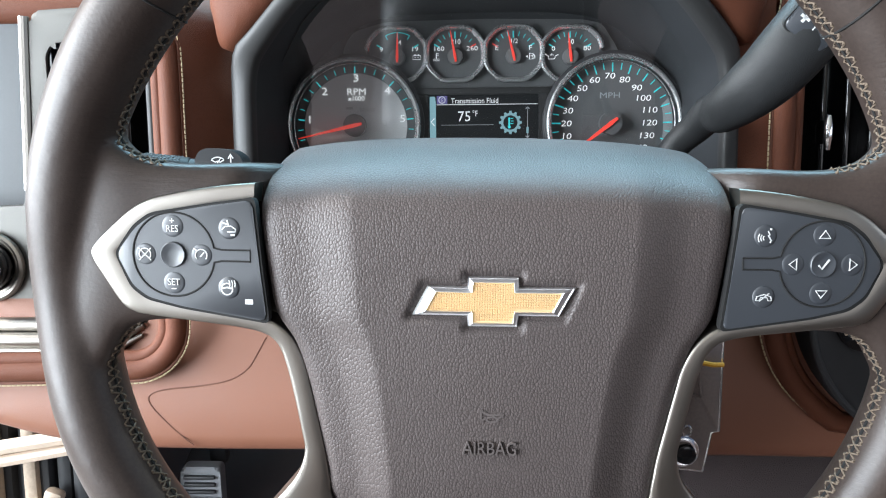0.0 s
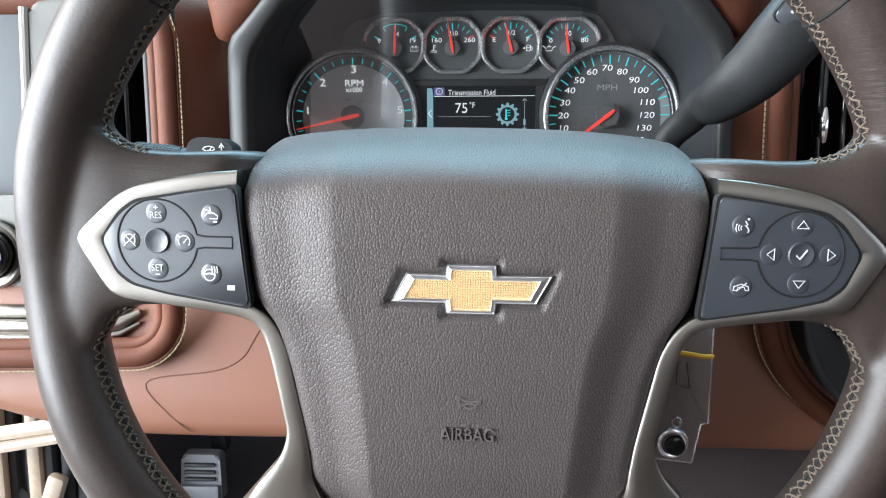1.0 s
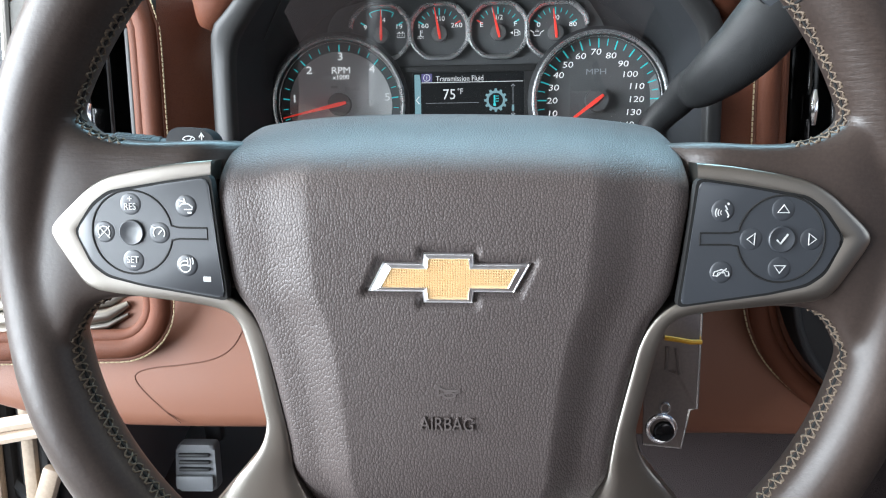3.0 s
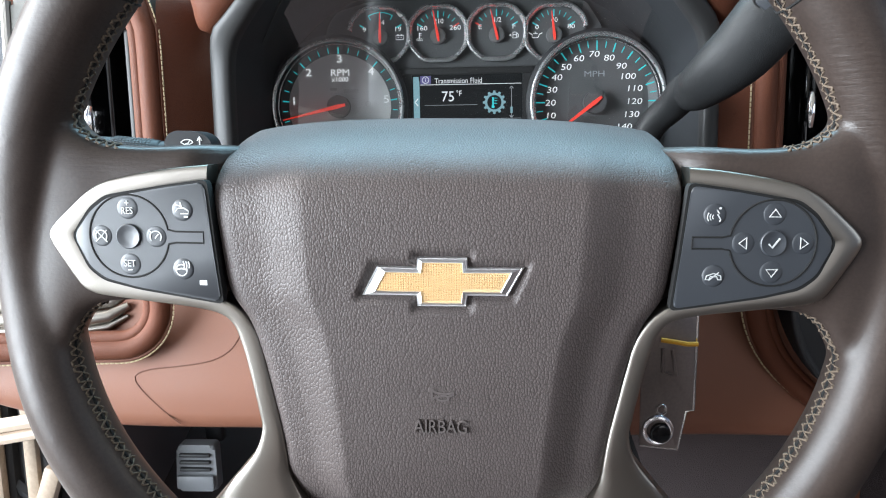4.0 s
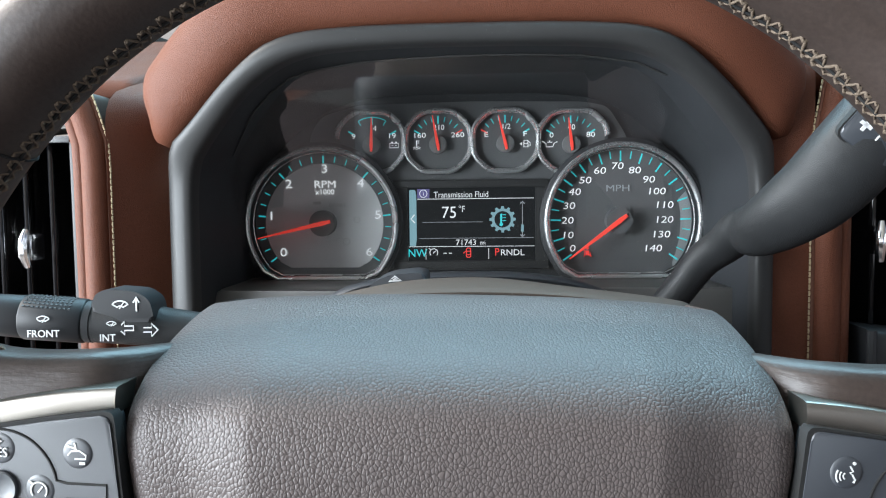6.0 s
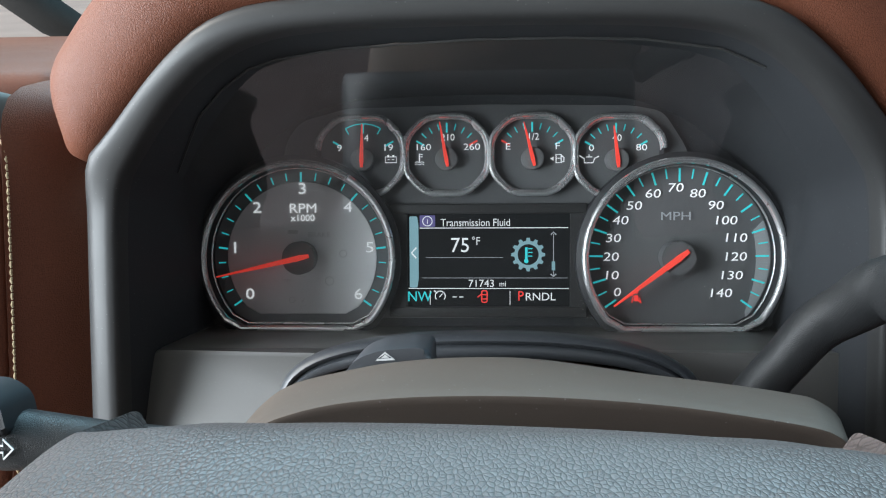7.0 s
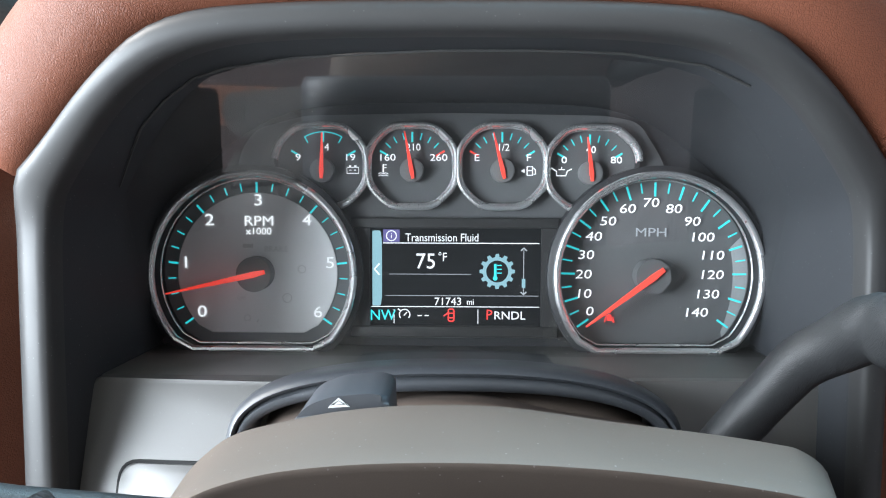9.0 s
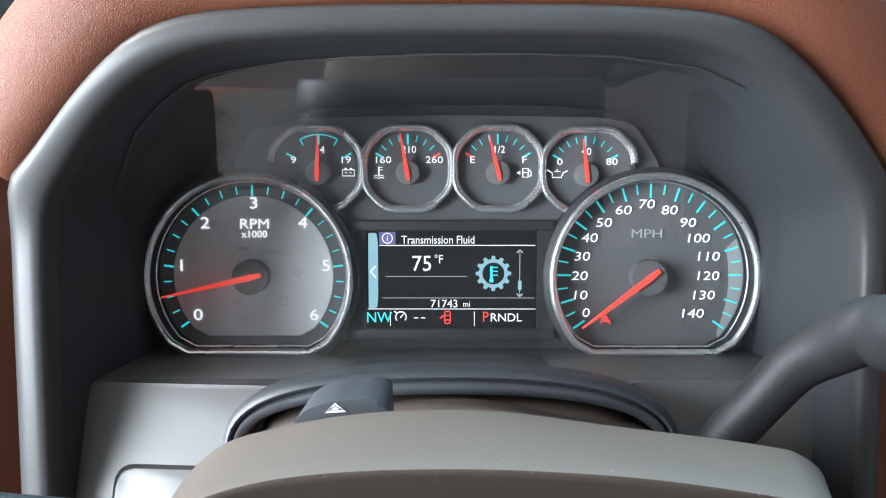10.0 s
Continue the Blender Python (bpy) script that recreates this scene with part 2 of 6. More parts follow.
STEEL = material("bracket_steel", (0.22, 0.18, 0.165), 0.36, metal=0.6, vary=0.15, fine=500)
YELLOW = material("yellow_wire", (0.74, 0.36, 0.02), 0.5)
PEDAL = material("pedal_rubber", (0.17, 0.178, 0.19), 0.45, vary=0.2, fine=1500, bump=0.2)
BEIGE = material("beige_strap", (0.58, 0.47, 0.37), 0.6, vary=0.1, fine=200)
KICK = material("kick_grey", (0.115, 0.108, 0.118), 0.6, vary=0.15, fine=1800, bump=0.2, bump_mm=0.1)
TAN = material("tan_paint", (0.30, 0.235, 0.175), 0.5, vary=0.2, fine=300)
CONCRETE = material("concrete", (0.58, 0.56, 0.53), 0.9, vary=0.2, big=1.5, fine=60, bump=0.4, bump_mm=2)
PAINT = material("white_body_paint", (0.70, 0.70, 0.69), 0.25, vary=0.03, coat=0.6)
SCREEN = material("screen_black", (0.008, 0.009, 0.010), 0.38, vary=0.05, spec=0.2)
LIT_WHITE = glowing("lit_white", (0.86, 0.90, 0.92), 0.85)
LIT_GREY = glowing("lit_grey", (0.55, 0.60, 0.64), 0.55)
LIT_CYAN = glowing("lit_cyan", (0.05, 0.75, 0.80), 0.8)
LIT_BLUE = glowing("lit_blue", (0.16, 0.14, 0.42), 0.5)
LIT_PALE = glowing("lit_pale_blue", (0.30, 0.55, 0.62), 0.6)
LIT_RED = glowing("lit_red", (0.95, 0.05, 0.04), 0.85)
LED = glowing("blue_led", (0.08, 0.12, 1.0), 2.0)


def clear(name, gloss):
    m = bpy.data.materials.new(name)
    m.use_nodes = True
    n, link = m.node_tree.nodes, m.node_tree.links.new
    n.remove(n["Principled BSDF"])
    see, shine, mix, edge = n.new("ShaderNodeBsdfTransparent"), n.new("ShaderNodeBsdfGlossy"), n.new("ShaderNodeMixShader"), n.new("ShaderNodeFresnel")
    see.inputs["Color"].default_value = (0.95, 0.96, 0.96, 1)
    shine.inputs["Roughness"].default_value = gloss
    edge.inputs["IOR"].default_value = 2.3
    link(edge.outputs[0], mix.inputs[0]), link(see.outputs[0], mix.inputs[1]), link(shine.outputs[0], mix.inputs[2])
    # specks of dust, thicker in some places than in others
    where, speck, drift = n.new("ShaderNodeTexCoord"), n.new("ShaderNodeTexVoronoi"), n.new("ShaderNodeTexNoise")
    speck.inputs["Scale"].default_value, drift.inputs["Scale"].default_value = 520, 26
    link(where.outputs["Object"], speck.inputs["Vector"]), link(where.outputs["Object"], drift.inputs["Vector"])
    dot, patch, both = n.new("ShaderNodeMapRange"), n.new("ShaderNodeMapRange"), n.new("ShaderNodeMath")
    dot.inputs["From Min"].default_value, dot.inputs["From Max"].default_value = 0.17, 0.06
    patch.inputs["From Min"].default_value, patch.inputs["From Max"].default_value = 0.56, 0.72
    both.operation = "MULTIPLY"
    link(speck.outputs["Distance"], dot.inputs["Value"]), link(drift.outputs["Fac"], patch.inputs["Value"])
    link(dot.outputs[0], both.inputs[0]), link(patch.outputs[0], both.inputs[1])
    # thin pale veil over the whole pane, painted in place of reflected haze
    reflection_veil, mist = n.new("ShaderNodeMapRange"), n.new("ShaderNodeMath")
    reflection_veil.inputs["To Min"].default_value, reflection_veil.inputs["To Max"].default_value = 0.005, 0.014
    link(drift.outputs["Fac"], reflection_veil.inputs["Value"])
    mist.operation = "MAXIMUM"
    link(both.outputs[0], mist.inputs[0]), link(reflection_veil.outputs[0], mist.inputs[1])
    # one diffuse colour serves the dust specks and the painted veil
    dust, over = n.new("ShaderNodeBsdfDiffuse"), n.new("ShaderNodeMixShader")
    dust.inputs["Color"].default_value = (0.5, 0.48, 0.45, 1)
    link(mist.outputs[0], over.inputs[0]), link(mix.outputs[0], over.inputs[1]), link(dust.outputs[0], over.inputs[2])
    link(over.outputs[0], n["Material Output"].inputs["Surface"])
    return m


DIAL_WHITE = glowing("backlit_white", (0.80, 0.82, 0.82), 0.60)
DIAL_TEAL = glowing("backlit_teal", (0.03, 0.50, 0.52), 0.58)
DIAL_RED = glowing("backlit_red", (0.80, 0.05, 0.03), 0.45)
for lit, base in ((DIAL_WHITE, (0.7, 0.7, 0.7, 1)), (DIAL_TEAL, (0.05, 0.5, 0.52, 1)), (DIAL_RED, (0.8, 0.06, 0.04, 1))):
    lit.node_tree.nodes["Principled BSDF"].inputs["Base Color"].default_value = base

GLASS = clear("clear_lens", 0.03)

# ---- builders ----
ORIGIN = {}


def thing(name, origin, label, category, group="", kind="", base=TILT):
    ob = new(name)
    ob.empty_display_size = 0.02
    ob.matrix_world = base @ Matrix.Translation(origin)
    ORIGIN[ob.name] = Vector(origin)
    return tagged(ob, label, category, group, kind)


def solid(name, bm, mat, origin=(0, 0, 0), base=TILT, sharp=35):
    me = bpy.data.meshes.new(name)
    bmesh.ops.recalc_face_normals(bm, faces=bm.faces)
    bmesh.ops.translate(bm, verts=bm.verts, vec=-Vector(origin))
    bm.to_mesh(me)
    bm.free()
    me.polygons.foreach_set("use_smooth", [True] * len(me.polygons))
    me.set_sharp_from_angle(angle=radians(sharp))
    me.materials.append(mat)
    ob = new(name, me)
    if base is not None:
        ob.matrix_world = base @ Matrix.Translation(origin)
    return ob


def part(name, bm, mat, parent, label="", sharp=35):
    top = parent
    while top.parent:
        top = top.parent
    ob = solid(name, bm, mat, ORIGIN[top.name], None, sharp)
    ob.parent = parent
    return tagged(ob, label)


def prism(outline, y0, y1, bevel=0.0, steps=2, back=False):
    """A plate: an outline in x and z, from y0 (the face towards the driver) to y1."""
    bm = bmesh.new()
    front = [bm.verts.new((x, y0, z)) for x, z in outline]
    rear = [bm.verts.new((x, y1, z)) for x, z in outline]
    lid = bm.faces.new(front)
    bm.faces.new(rear[::-1])
    for i in range(len(front)):
        j = (i + 1) % len(front)
        bm.faces.new((front[i], rear[i], rear[j], front[j]))
    if bevel:
        bmesh.ops.bevel(bm, geom=list(lid.edges), offset=bevel, segments=steps, profile=0.5, affect="EDGES", clamp_overlap=True)
    return bm


def loft(rings, closed=True, caps=True):
    bm = bmesh.new()
    rows = [[bm.verts.new(p) for p in ring] for ring in rings]
    n = len(rows[0])
    for a, b in zip(rows, rows[1:]):
        for i in range(n if closed else n - 1):
            j = (i + 1) % n
            bm.faces.new((a[i], a[j], b[j], b[i]))
    if caps and closed:
        bm.faces.new(rows[0][::-1]), bm.faces.new(rows[-1])
    return bm


def tube(points, radius, sides=8, caps=True, loop=False):
    pts = [Vector(p) for p in points]
    n = len(pts)
    rad = radius if isinstance(radius, (list, tuple)) else [radius] * n
    rings, prev = [], None
    for i, p in enumerate(pts):
        ahead = (pts[(i + 1) % n] - pts[i - 1]) if loop else (pts[min(i + 1, n - 1)] - pts[max(i - 1, 0)])
        ahead.normalize()
        if prev is None:
            prev = ahead.orthogonal().normalized()
        prev = (prev - ahead * prev.dot(ahead)).normalized()
        side = ahead.cross(prev)
        rings.append([p + rad[i] * (math.cos(k) * prev + math.sin(k) * side) for k in (2 * math.pi * s / sides for s in range(sides))])
    if loop:
        rings.append(rings[0])
        bm = loft(rings, caps=False)
        bmesh.ops.remove_doubles(bm, verts=bm.verts, dist=1e-6)
        return bm
    return loft(rings, caps=caps)


def merged(*bms):
    out = bmesh.new()
    for bm in bms:
        me = bpy.data.meshes.new("piece")
        bm.to_mesh(me)
        bm.free()
        out.from_mesh(me)
        bpy.data.meshes.remove(me)
    return out


def box(center, size, bevel=0.0, turn=None, steps=2):
    bm = bmesh.new()
    bmesh.ops.create_cube(bm, size=1)
    bmesh.ops.scale(bm, verts=bm.verts, vec=size)
    if bevel:
        bmesh.ops.bevel(bm, geom=list(bm.edges), offset=bevel, segments=steps, profile=0.5, affect="EDGES")
    if turn:
        bmesh.ops.rotate(bm, verts=bm.verts, matrix=Euler([radians(a) for a in turn]).to_matrix())
    bmesh.ops.translate(bm, verts=bm.verts, vec=center)
    return bm


def circle(x, z, r, n=48, start=0.0, end=360.0):
    full = abs(end - start) >= 360
    return [(x + r * math.cos(radians(start + (end - start) * i / (n if full else n - 1))), z + r * math.sin(radians(start + (end - start) * i / (n if full else n - 1)))) for i in range(n)]


def stroke(points, y, w, loop=False):
    """A printed line of width w through points in x and z."""
    bm = bmesh.new()
    pts = [Vector((x, z)) for x, z in points]
    if loop:
        pts.append(pts[0])
    sides = []
    n = len(pts)
    for i, p in enumerate(pts):
        if loop:
            d = pts[1] - pts[-2] if i in (0, n - 1) else pts[i + 1] - pts[i - 1]
        else:
            d = pts[min(i + 1, n - 1)] - pts[max(i - 1, 0)]
        d = d.normalized() if d.length else Vector((1, 0))
        off = Vector((-d.y, d.x)) * w / 2
        sides.append((p + off, p - off))
    rows = [[bm.verts.new((a.x, yy, a.y)) for a in pair for yy in (y,)] for pair in sides]
    deep = [[bm.verts.new((a.x, y + 0.0003, a.y)) for a in pair] for pair in sides]
    for i in range(n - 1):
        bm.faces.new((rows[i][0], rows[i][1], rows[i + 1][1], rows[i + 1][0]))
        bm.faces.new((rows[i][0], rows[i + 1][0], deep[i + 1][0], deep[i][0]))
        bm.faces.new((rows[i][1], deep[i][1], deep[i + 1][1], rows[i + 1][1]))
    return bm


def words(body, x, z, y, size, align="CENTER", depth=0.0002, wide=1.0, slant=0.0):
    """Lettering that faces the driver, its middle line at z."""
    cu = bpy.data.curves.new("lettering", "FONT")
    cu.body, cu.size, cu.align_x, cu.extrude, cu.shear = body, size, align, depth, slant
    cu.resolution_u = 3
    ob = bpy.data.objects.new("lettering", cu)
    scene.collection.objects.link(ob)
    me = bpy.data.meshes.new_from_object(ob.evaluated_get(bpy.context.evaluated_depsgraph_get()))
    bpy.data.objects.remove(ob)
    bpy.data.curves.remove(cu)
    bm = bmesh.new()
    bm.from_mesh(me)
    bpy.data.meshes.remove(me)
    low, high = min(v.co.y for v in bm.verts), max(v.co.y for v in bm.verts)
    for v in bm.verts:
        v.co = Vector((x + v.co.x * wide, y - v.co.z, z + v.co.y - (low + high) / 2))
    return bm


def ease(v):
    v = min(max(v, 0.0), 1.0)
    return v * v * (3 - 2 * v)


def curve_at(knots, s):
    """Smooth value at s through knots (s, value)."""
    for i in range(len(knots) - 1):
        if s <= knots[i + 1][0] or i == len(knots) - 2:
            (s0, a), (s1, b) = knots[i], knots[i + 1]
            before = knots[i - 1] if i else knots[i]
            after = knots[i + 2] if i + 2 < len(knots) else knots[i + 1]
            m0 = (b - before[1]) / (s1 - before[0]) if s1 > before[0] else 0
            m1 = (after[1] - a) / (after[0] - s0)
            h = s1 - s0
            u = min(max((s - s0) / h, 0), 1)
            return a * (2 * u**3 - 3 * u * u + 1) + b * (3 * u * u - 2 * u**3) + h * (m0 * (u**3 - 2 * u * u + u) + m1 * (u**3 - u * u))


def mirror(points):
    return [(-x, z) for x, z in points]


def mm(*pairs):
    return [(x / 1000, z / 1000) for x, z in pairs]


def rounded(points, r, n=5):
    """An outline with its corners rounded by r."""
    out, pts = [], [Vector(p) for p in points]
    for i, p in enumerate(pts):
        a, b = pts[i - 1] - p, pts[(i + 1) % len(pts)] - p
        k = min(r, a.length * 0.45, b.length * 0.45)
        s, e = p + a.normalized() * k, p + b.normalized() * k
        for j in range(n + 1):
            u = j / n
            q = s * (1 - u) ** 2 + p * 2 * u * (1 - u) + e * u * u
            out.append((q.x, q.y))
    return out

# ---- the ground and the cab ----
ID = Matrix.Identity(4)
ground = tagged(solid("ground", box((0, 0, -0.02), (400, 400, 0.04)), CONCRETE, base=ID), "pale concrete ground outside the open door", "ground", kind="structure")
tagged(solid("floor", box((0.35, -0.3, 0.66), (1.7, 2.6, 0.06), 0.01), CARPET, base=ID), "dark carpeted cab floor", "floor", kind="structure")
tagged(solid("ceiling", box((0.35, -0.65, 2.12), (1.9, 1.9, 0.04), 0.01), LINER, base=ID), "beige cloth headliner of the cab", "ceiling", kind="structure")
tagged(solid("wall_rear", box((0.336, -1.62, 1.39), (1.94, 0.06, 1.42), 0.01), SEAT, base=ID), "brown trimmed rear wall of the cab", "wall", kind="structure")
tagged(solid("wall_right", box((1.32, -0.4, 1.02), (0.08, 2.4, 0.75), 0.02), SEAT, base=ID), "brown door lining under the passenger window", "wall", kind="structure")
tagged(solid("firewall", box((0.35, 1.02, 0.85), (1.7, 0.05, 0.42), 0.01), CARPET, base=ID), "dark insulated firewall behind the pedals", "wall", kind="structure")

# driver's seat behind the camera
seat = thing("car_seat", (0.02, -0.75, 0.69), "brown leather driver's seat", "seat", base=ID)
part("cushion", box((0.02, -0.68, 0.92), (0.52, 0.50, 0.16), 0.06, (6, 0, 0), 4), SEAT, seat)
part("backrest", box((0.02, -1.00, 1.28), (0.50, 0.15, 0.66), 0.06, (-14, 0, 0), 4), SEAT, seat)
part("base", box((0.02, -0.68, 0.77), (0.40, 0.40, 0.16), 0.02), BLACK, seat)

# ---- dashboard ----
CX = 0.0216  # middle of the instrument pod
dash = thing("dashboard", (CX, 0.62, -0.05), "saddle-brown leather dashboard with stitched seams around the instruments", "dashboard")

# opening of the instrument pod: half outline, then mirrored
HALF = mm((0, 114), (60, 113.5), (101, 110), (131, 93), (163, 63), (176, 46), (176.5, 0), (176.5, -60), (176.5, -115))


def pod_outline(grow=0.0, drop=0.0, shrink=1.0):
    def half(low):
        out = []
        for i, (x, z) in enumerate(HALF):
            g = grow * ((0.9, 0.9, 0.85, 0.7, 0.85, low, low, low, low)[i] if grow > 0 else 1)
            out.append((x * shrink + (g if i else 0) * min(1, x / 0.1), z + (g if z > 0.04 else 0) * (1 if x < 0.12 else 0.75) - drop))
        return out

    full = [(-x, z) for x, z in half(1.4)[:0:-1]] + half(1.0)
    return [(CX + x, z) for x, z in full]


def resample(pts, n=90):
    """Points at even steps along a softened outline."""
    p = [Vector(q) for q in pts]
    for _ in range(3):
        soft = [p[0]]
        for a, b in zip(p, p[1:]):
            soft += [a * 0.75 + b * 0.25, a * 0.25 + b * 0.75]
        p = soft + [p[-1]]
    run = [0.0]
    for a, b in zip(p, p[1:]):
        run.append(run[-1] + (b - a).length)
    xs, zs = [q.x for q in p], [q.y for q in p]
    steps = np.linspace(0, run[-1], n)
    return list(zip(np.interp(steps, run, xs).tolist(), np.interp(steps, run, zs).tolist()))


def rim_depth(z):
    """How far ahead the pod's lip lies: the brow reaches back towards the driver."""
    return 0.512 - 0.040 * ease((z - 0.03) / 0.09)


def pod_shell():
    """Lip and tunnel walls of the pod as one lofted shell."""
    rings = []
    for grow, back, drop, shrink in ((0.010, 0.030, 0, 1), (0.0100, 0.0100, 0, 1), (0.0094, 0.0058, 0, 1), (0.0078, 0.0030, 0, 1), (0.0050, 0.0012, 0, 1), (0.0018, 0.0002, 0, 1), (-0.0010, 0.0002, 0, 1), (-0.0024, 0.0012, 0, 1), (-0.0032, 0.0034, 0, 1), (-0.0037, 0.0110, 0, 1), (-0.006, 0.045, 0.001, 1), (-0.007, 0.085, 0.002, 1), (-0.008, 0.160, 0.003, 1)):
        line = resample(pod_outline(grow, drop, shrink))
        rings.append([(x, min(rim_depth(z) + back, 0.632), z) for x, z in line])
    return loft(rings[:10], closed=False), loft(rings[9:], closed=False)


lip, tunnel = pod_shell()
hood = part("instrument_hood", lip, HOUSING, dash, "rounded dark grey lip of the instrument hood", 50)
part("tunnel", tunnel, TUNNEL, hood, "matt black inner wall of the hood", 50)


def brow_line():
    """Points along the foot of the leather roll, each with its outward direction."""
    keep = [p for p in resample(pod_outline(0.008), 260) if p[1] > 0.060]
    n = len(keep)
    out = []
    for i, (x, z) in enumerate(keep):
        a, b = keep[max(i - 5, 0)], keep[min(i + 5, n - 1)]
        d = Vector((b[0] - a[0], b[1] - a[1])).normalized()
        out.append((x, z, Vector((-d.y, d.x)), d))
    return out


def leather_brow(half=0.0235):
    """Padded leather roll over the hood, its ends cut off slantwise and rounded."""
    rings = []
    line = brow_line()
    n = len(line)
    for i, (x, z, out, d) in enumerate(line):
        end = min(i, n - 1 - i)
        k = 0.50 + 0.50 * math.sqrt(1 - (1 - min(end / 6, 1)) ** 2)
        slant = 0.015 * max(0.0, 1 - end / 24) * (-1 if i < n / 2 else 1)
        y = rim_depth(z) + 0.024
        ring = []
        for s in range(24):
            t = 2 * math.pi * s / 24
            u, v = math.cos(t), math.sin(t)
            u, v = math.copysign(abs(u) ** 0.8, u), math.copysign(abs(v) ** 0.8, v)
            w, g = half * (1 + k * u), slant * (1 - u) / 2
            ring.append((x + out.x * w + d.x * g, y + 0.021 * v * k, z + out.y * w + d.y * g))
        rings.append(ring)
    return loft(rings)


part("leather_brow", leather_brow(), BROWN, dash, "padded reddish-brown leather roll over the instruments", 180)
part("brow_welt", tube([(x + o.x * 0.046, rim_depth(z) + 0.036, z + o.y * 0.046) for x, z, o, d in brow_line()[4:-4]], 0.0040, 10), BROWN, dash, "narrow leather fold behind the roll", 60)
# dash top behind the brow, with the fold line that runs along the roll
part("dash_top", box((CX, 0.80, 0.148), (0.40, 0.46, 0.020), 0.008, None, 3), BROWN, dash, "brown leather dash top")
part("dash_side_top", box((-0.412, 0.716, 0.1440), (0.416, 0.33, 0.022), 0.010, (16.7, 0, 0), 3), BROWN, dash, "brown leather dash side")
part("dash_side_top", box((0.61, 0.79, 0.098), (0.78, 0.52, 0.024), 0.010, None, 3), BROWN, dash, "brown leather dash side")


def side_panel(sign):
    """Flat leather cheek beside the pod, down to the knee panel."""
    x0, x1 = (-0.2045, -0.161) if sign < 0 else (0.204, 0.2325)
    y0, y1 = (0.512, 0.556) if sign < 0 else (0.524, 0.522)
    ring = lambda z, t: [(x0, y0 + t, z), (x1, y1 + t, z), (x1, 0.62, z), (x0, 0.62, z)]
    return loft([*(([(x0, 0.880, 0.200), (x1, 0.880, 0.200), (x1, 0.900, 0.200), (x0, 0.900, 0.200)], ring(0.1085, 0.060), ring(0.1010, 0.033), ring(0.0955, 0.016), ring(0.089, 0.006), ring(0.081, 0.0015), ring(0.073, 0.0)) if sign < 0 else (ring(0.112, 0.010), ring(0.106, 0.003), ring(0.095, 0.0))), ring(0.02, 0.0), ring(-0.06, 0.0), ring(-0.125, 0.0)])


for s in (-1, 1):
    part("side_cheek", side_panel(s), BROWN, dash, "brown leather cheek beside the instruments")


def ridge_path(sign, off):
    """The raised welt that frames the vent panel: down beside the vent, then round towards the door or the console."""
    pts, z_top = [], 0.092 if sign < 0 else 0.098
    bx = -0.2035 if sign < 0 else 0.2315
    for i in range(14):
        z = z_top - (z_top + 0.105) * i / 13
        bow = -0.012 * ease((z - 0.055) / 0.05) if sign < 0 else 0.006 * ease((z - 0.055) / 0.05)
        pts.append((bx + sign * off + bow, z))
    if sign < 0:
        for i in range(1, 4):
            pts.append((bx - off, -0.105 - 0.0135 * i))
        r = 0.046 - off
        for i in range(1, 10):
            a = radians(90 * i / 9)
            pts.append((bx - off - r * (1 - math.cos(a)), -0.1455 - r * math.sin(a)))
        for i in range(1, 9):
            pts.append((pts[-1][0] - 0.02, pts[-1][1] - 0.0004))
    else:
        for i in range(1, 14):
            u = i / 13
            pts.append((bx + off + 0.052 * u**3.4, -0.105 - 0.125 * u))
        for i in range(1, 5):
            pts.append((bx + off + 0.052 + 0.016 * i, -0.230 - 0.0022 * i))
    return pts


def fall(sign, z):
    """The welt follows the knee panel: forward beside the door, back beside the console."""
    return (-0.010 if sign < 0 else 0.008) * ease((-0.085 - z) / 0.04)


def welt(sign, off, r, y):
    pts = ridge_path(sign, off)
    return tube([(x, y + fall(sign, z), z) for x, z in pts], [r] * len(pts), 12)


def seam_stitches(sign, off, y):
    pts = [Vector((x, y + fall(sign, z), z)) for x, z in ridge_path(sign, off)]
    out = []
    for a, b in zip(pts, pts[1:]):
        n = max(1, round((b - a).length / 0.0042))
        for i in range(n):
            p, q = a.lerp(b, (i + 0.12) / n), a.lerp(b, (i + 0.88) / n)
            m = (p + q) / 2 + Vector((0, -0.0006, 0))
            out.append(tube([p, m, q], 0.00062, 5))
    return merged(*out)


for s in (-1, 1):
    part("welt", merged(welt(s, 0.0105, 0.0088, 0.5165 if s < 0 else 0.5240), welt(s, 0.0195, 0.0055, 0.5170 if s < 0 else 0.5245)), BROWN, dash, "raised brown leather welt", 60)
    part("seam_groove", welt(s, 0.0016, 0.0012, 0.5145 if s < 0 else 0.5220), JOINT, dash)
    part("seam_stitching", seam_stitches(s, -0.0005, 0.5137 if s < 0 else 0.5212), SEAM_THREAD, dash, "tan decorative stitching along the welt")

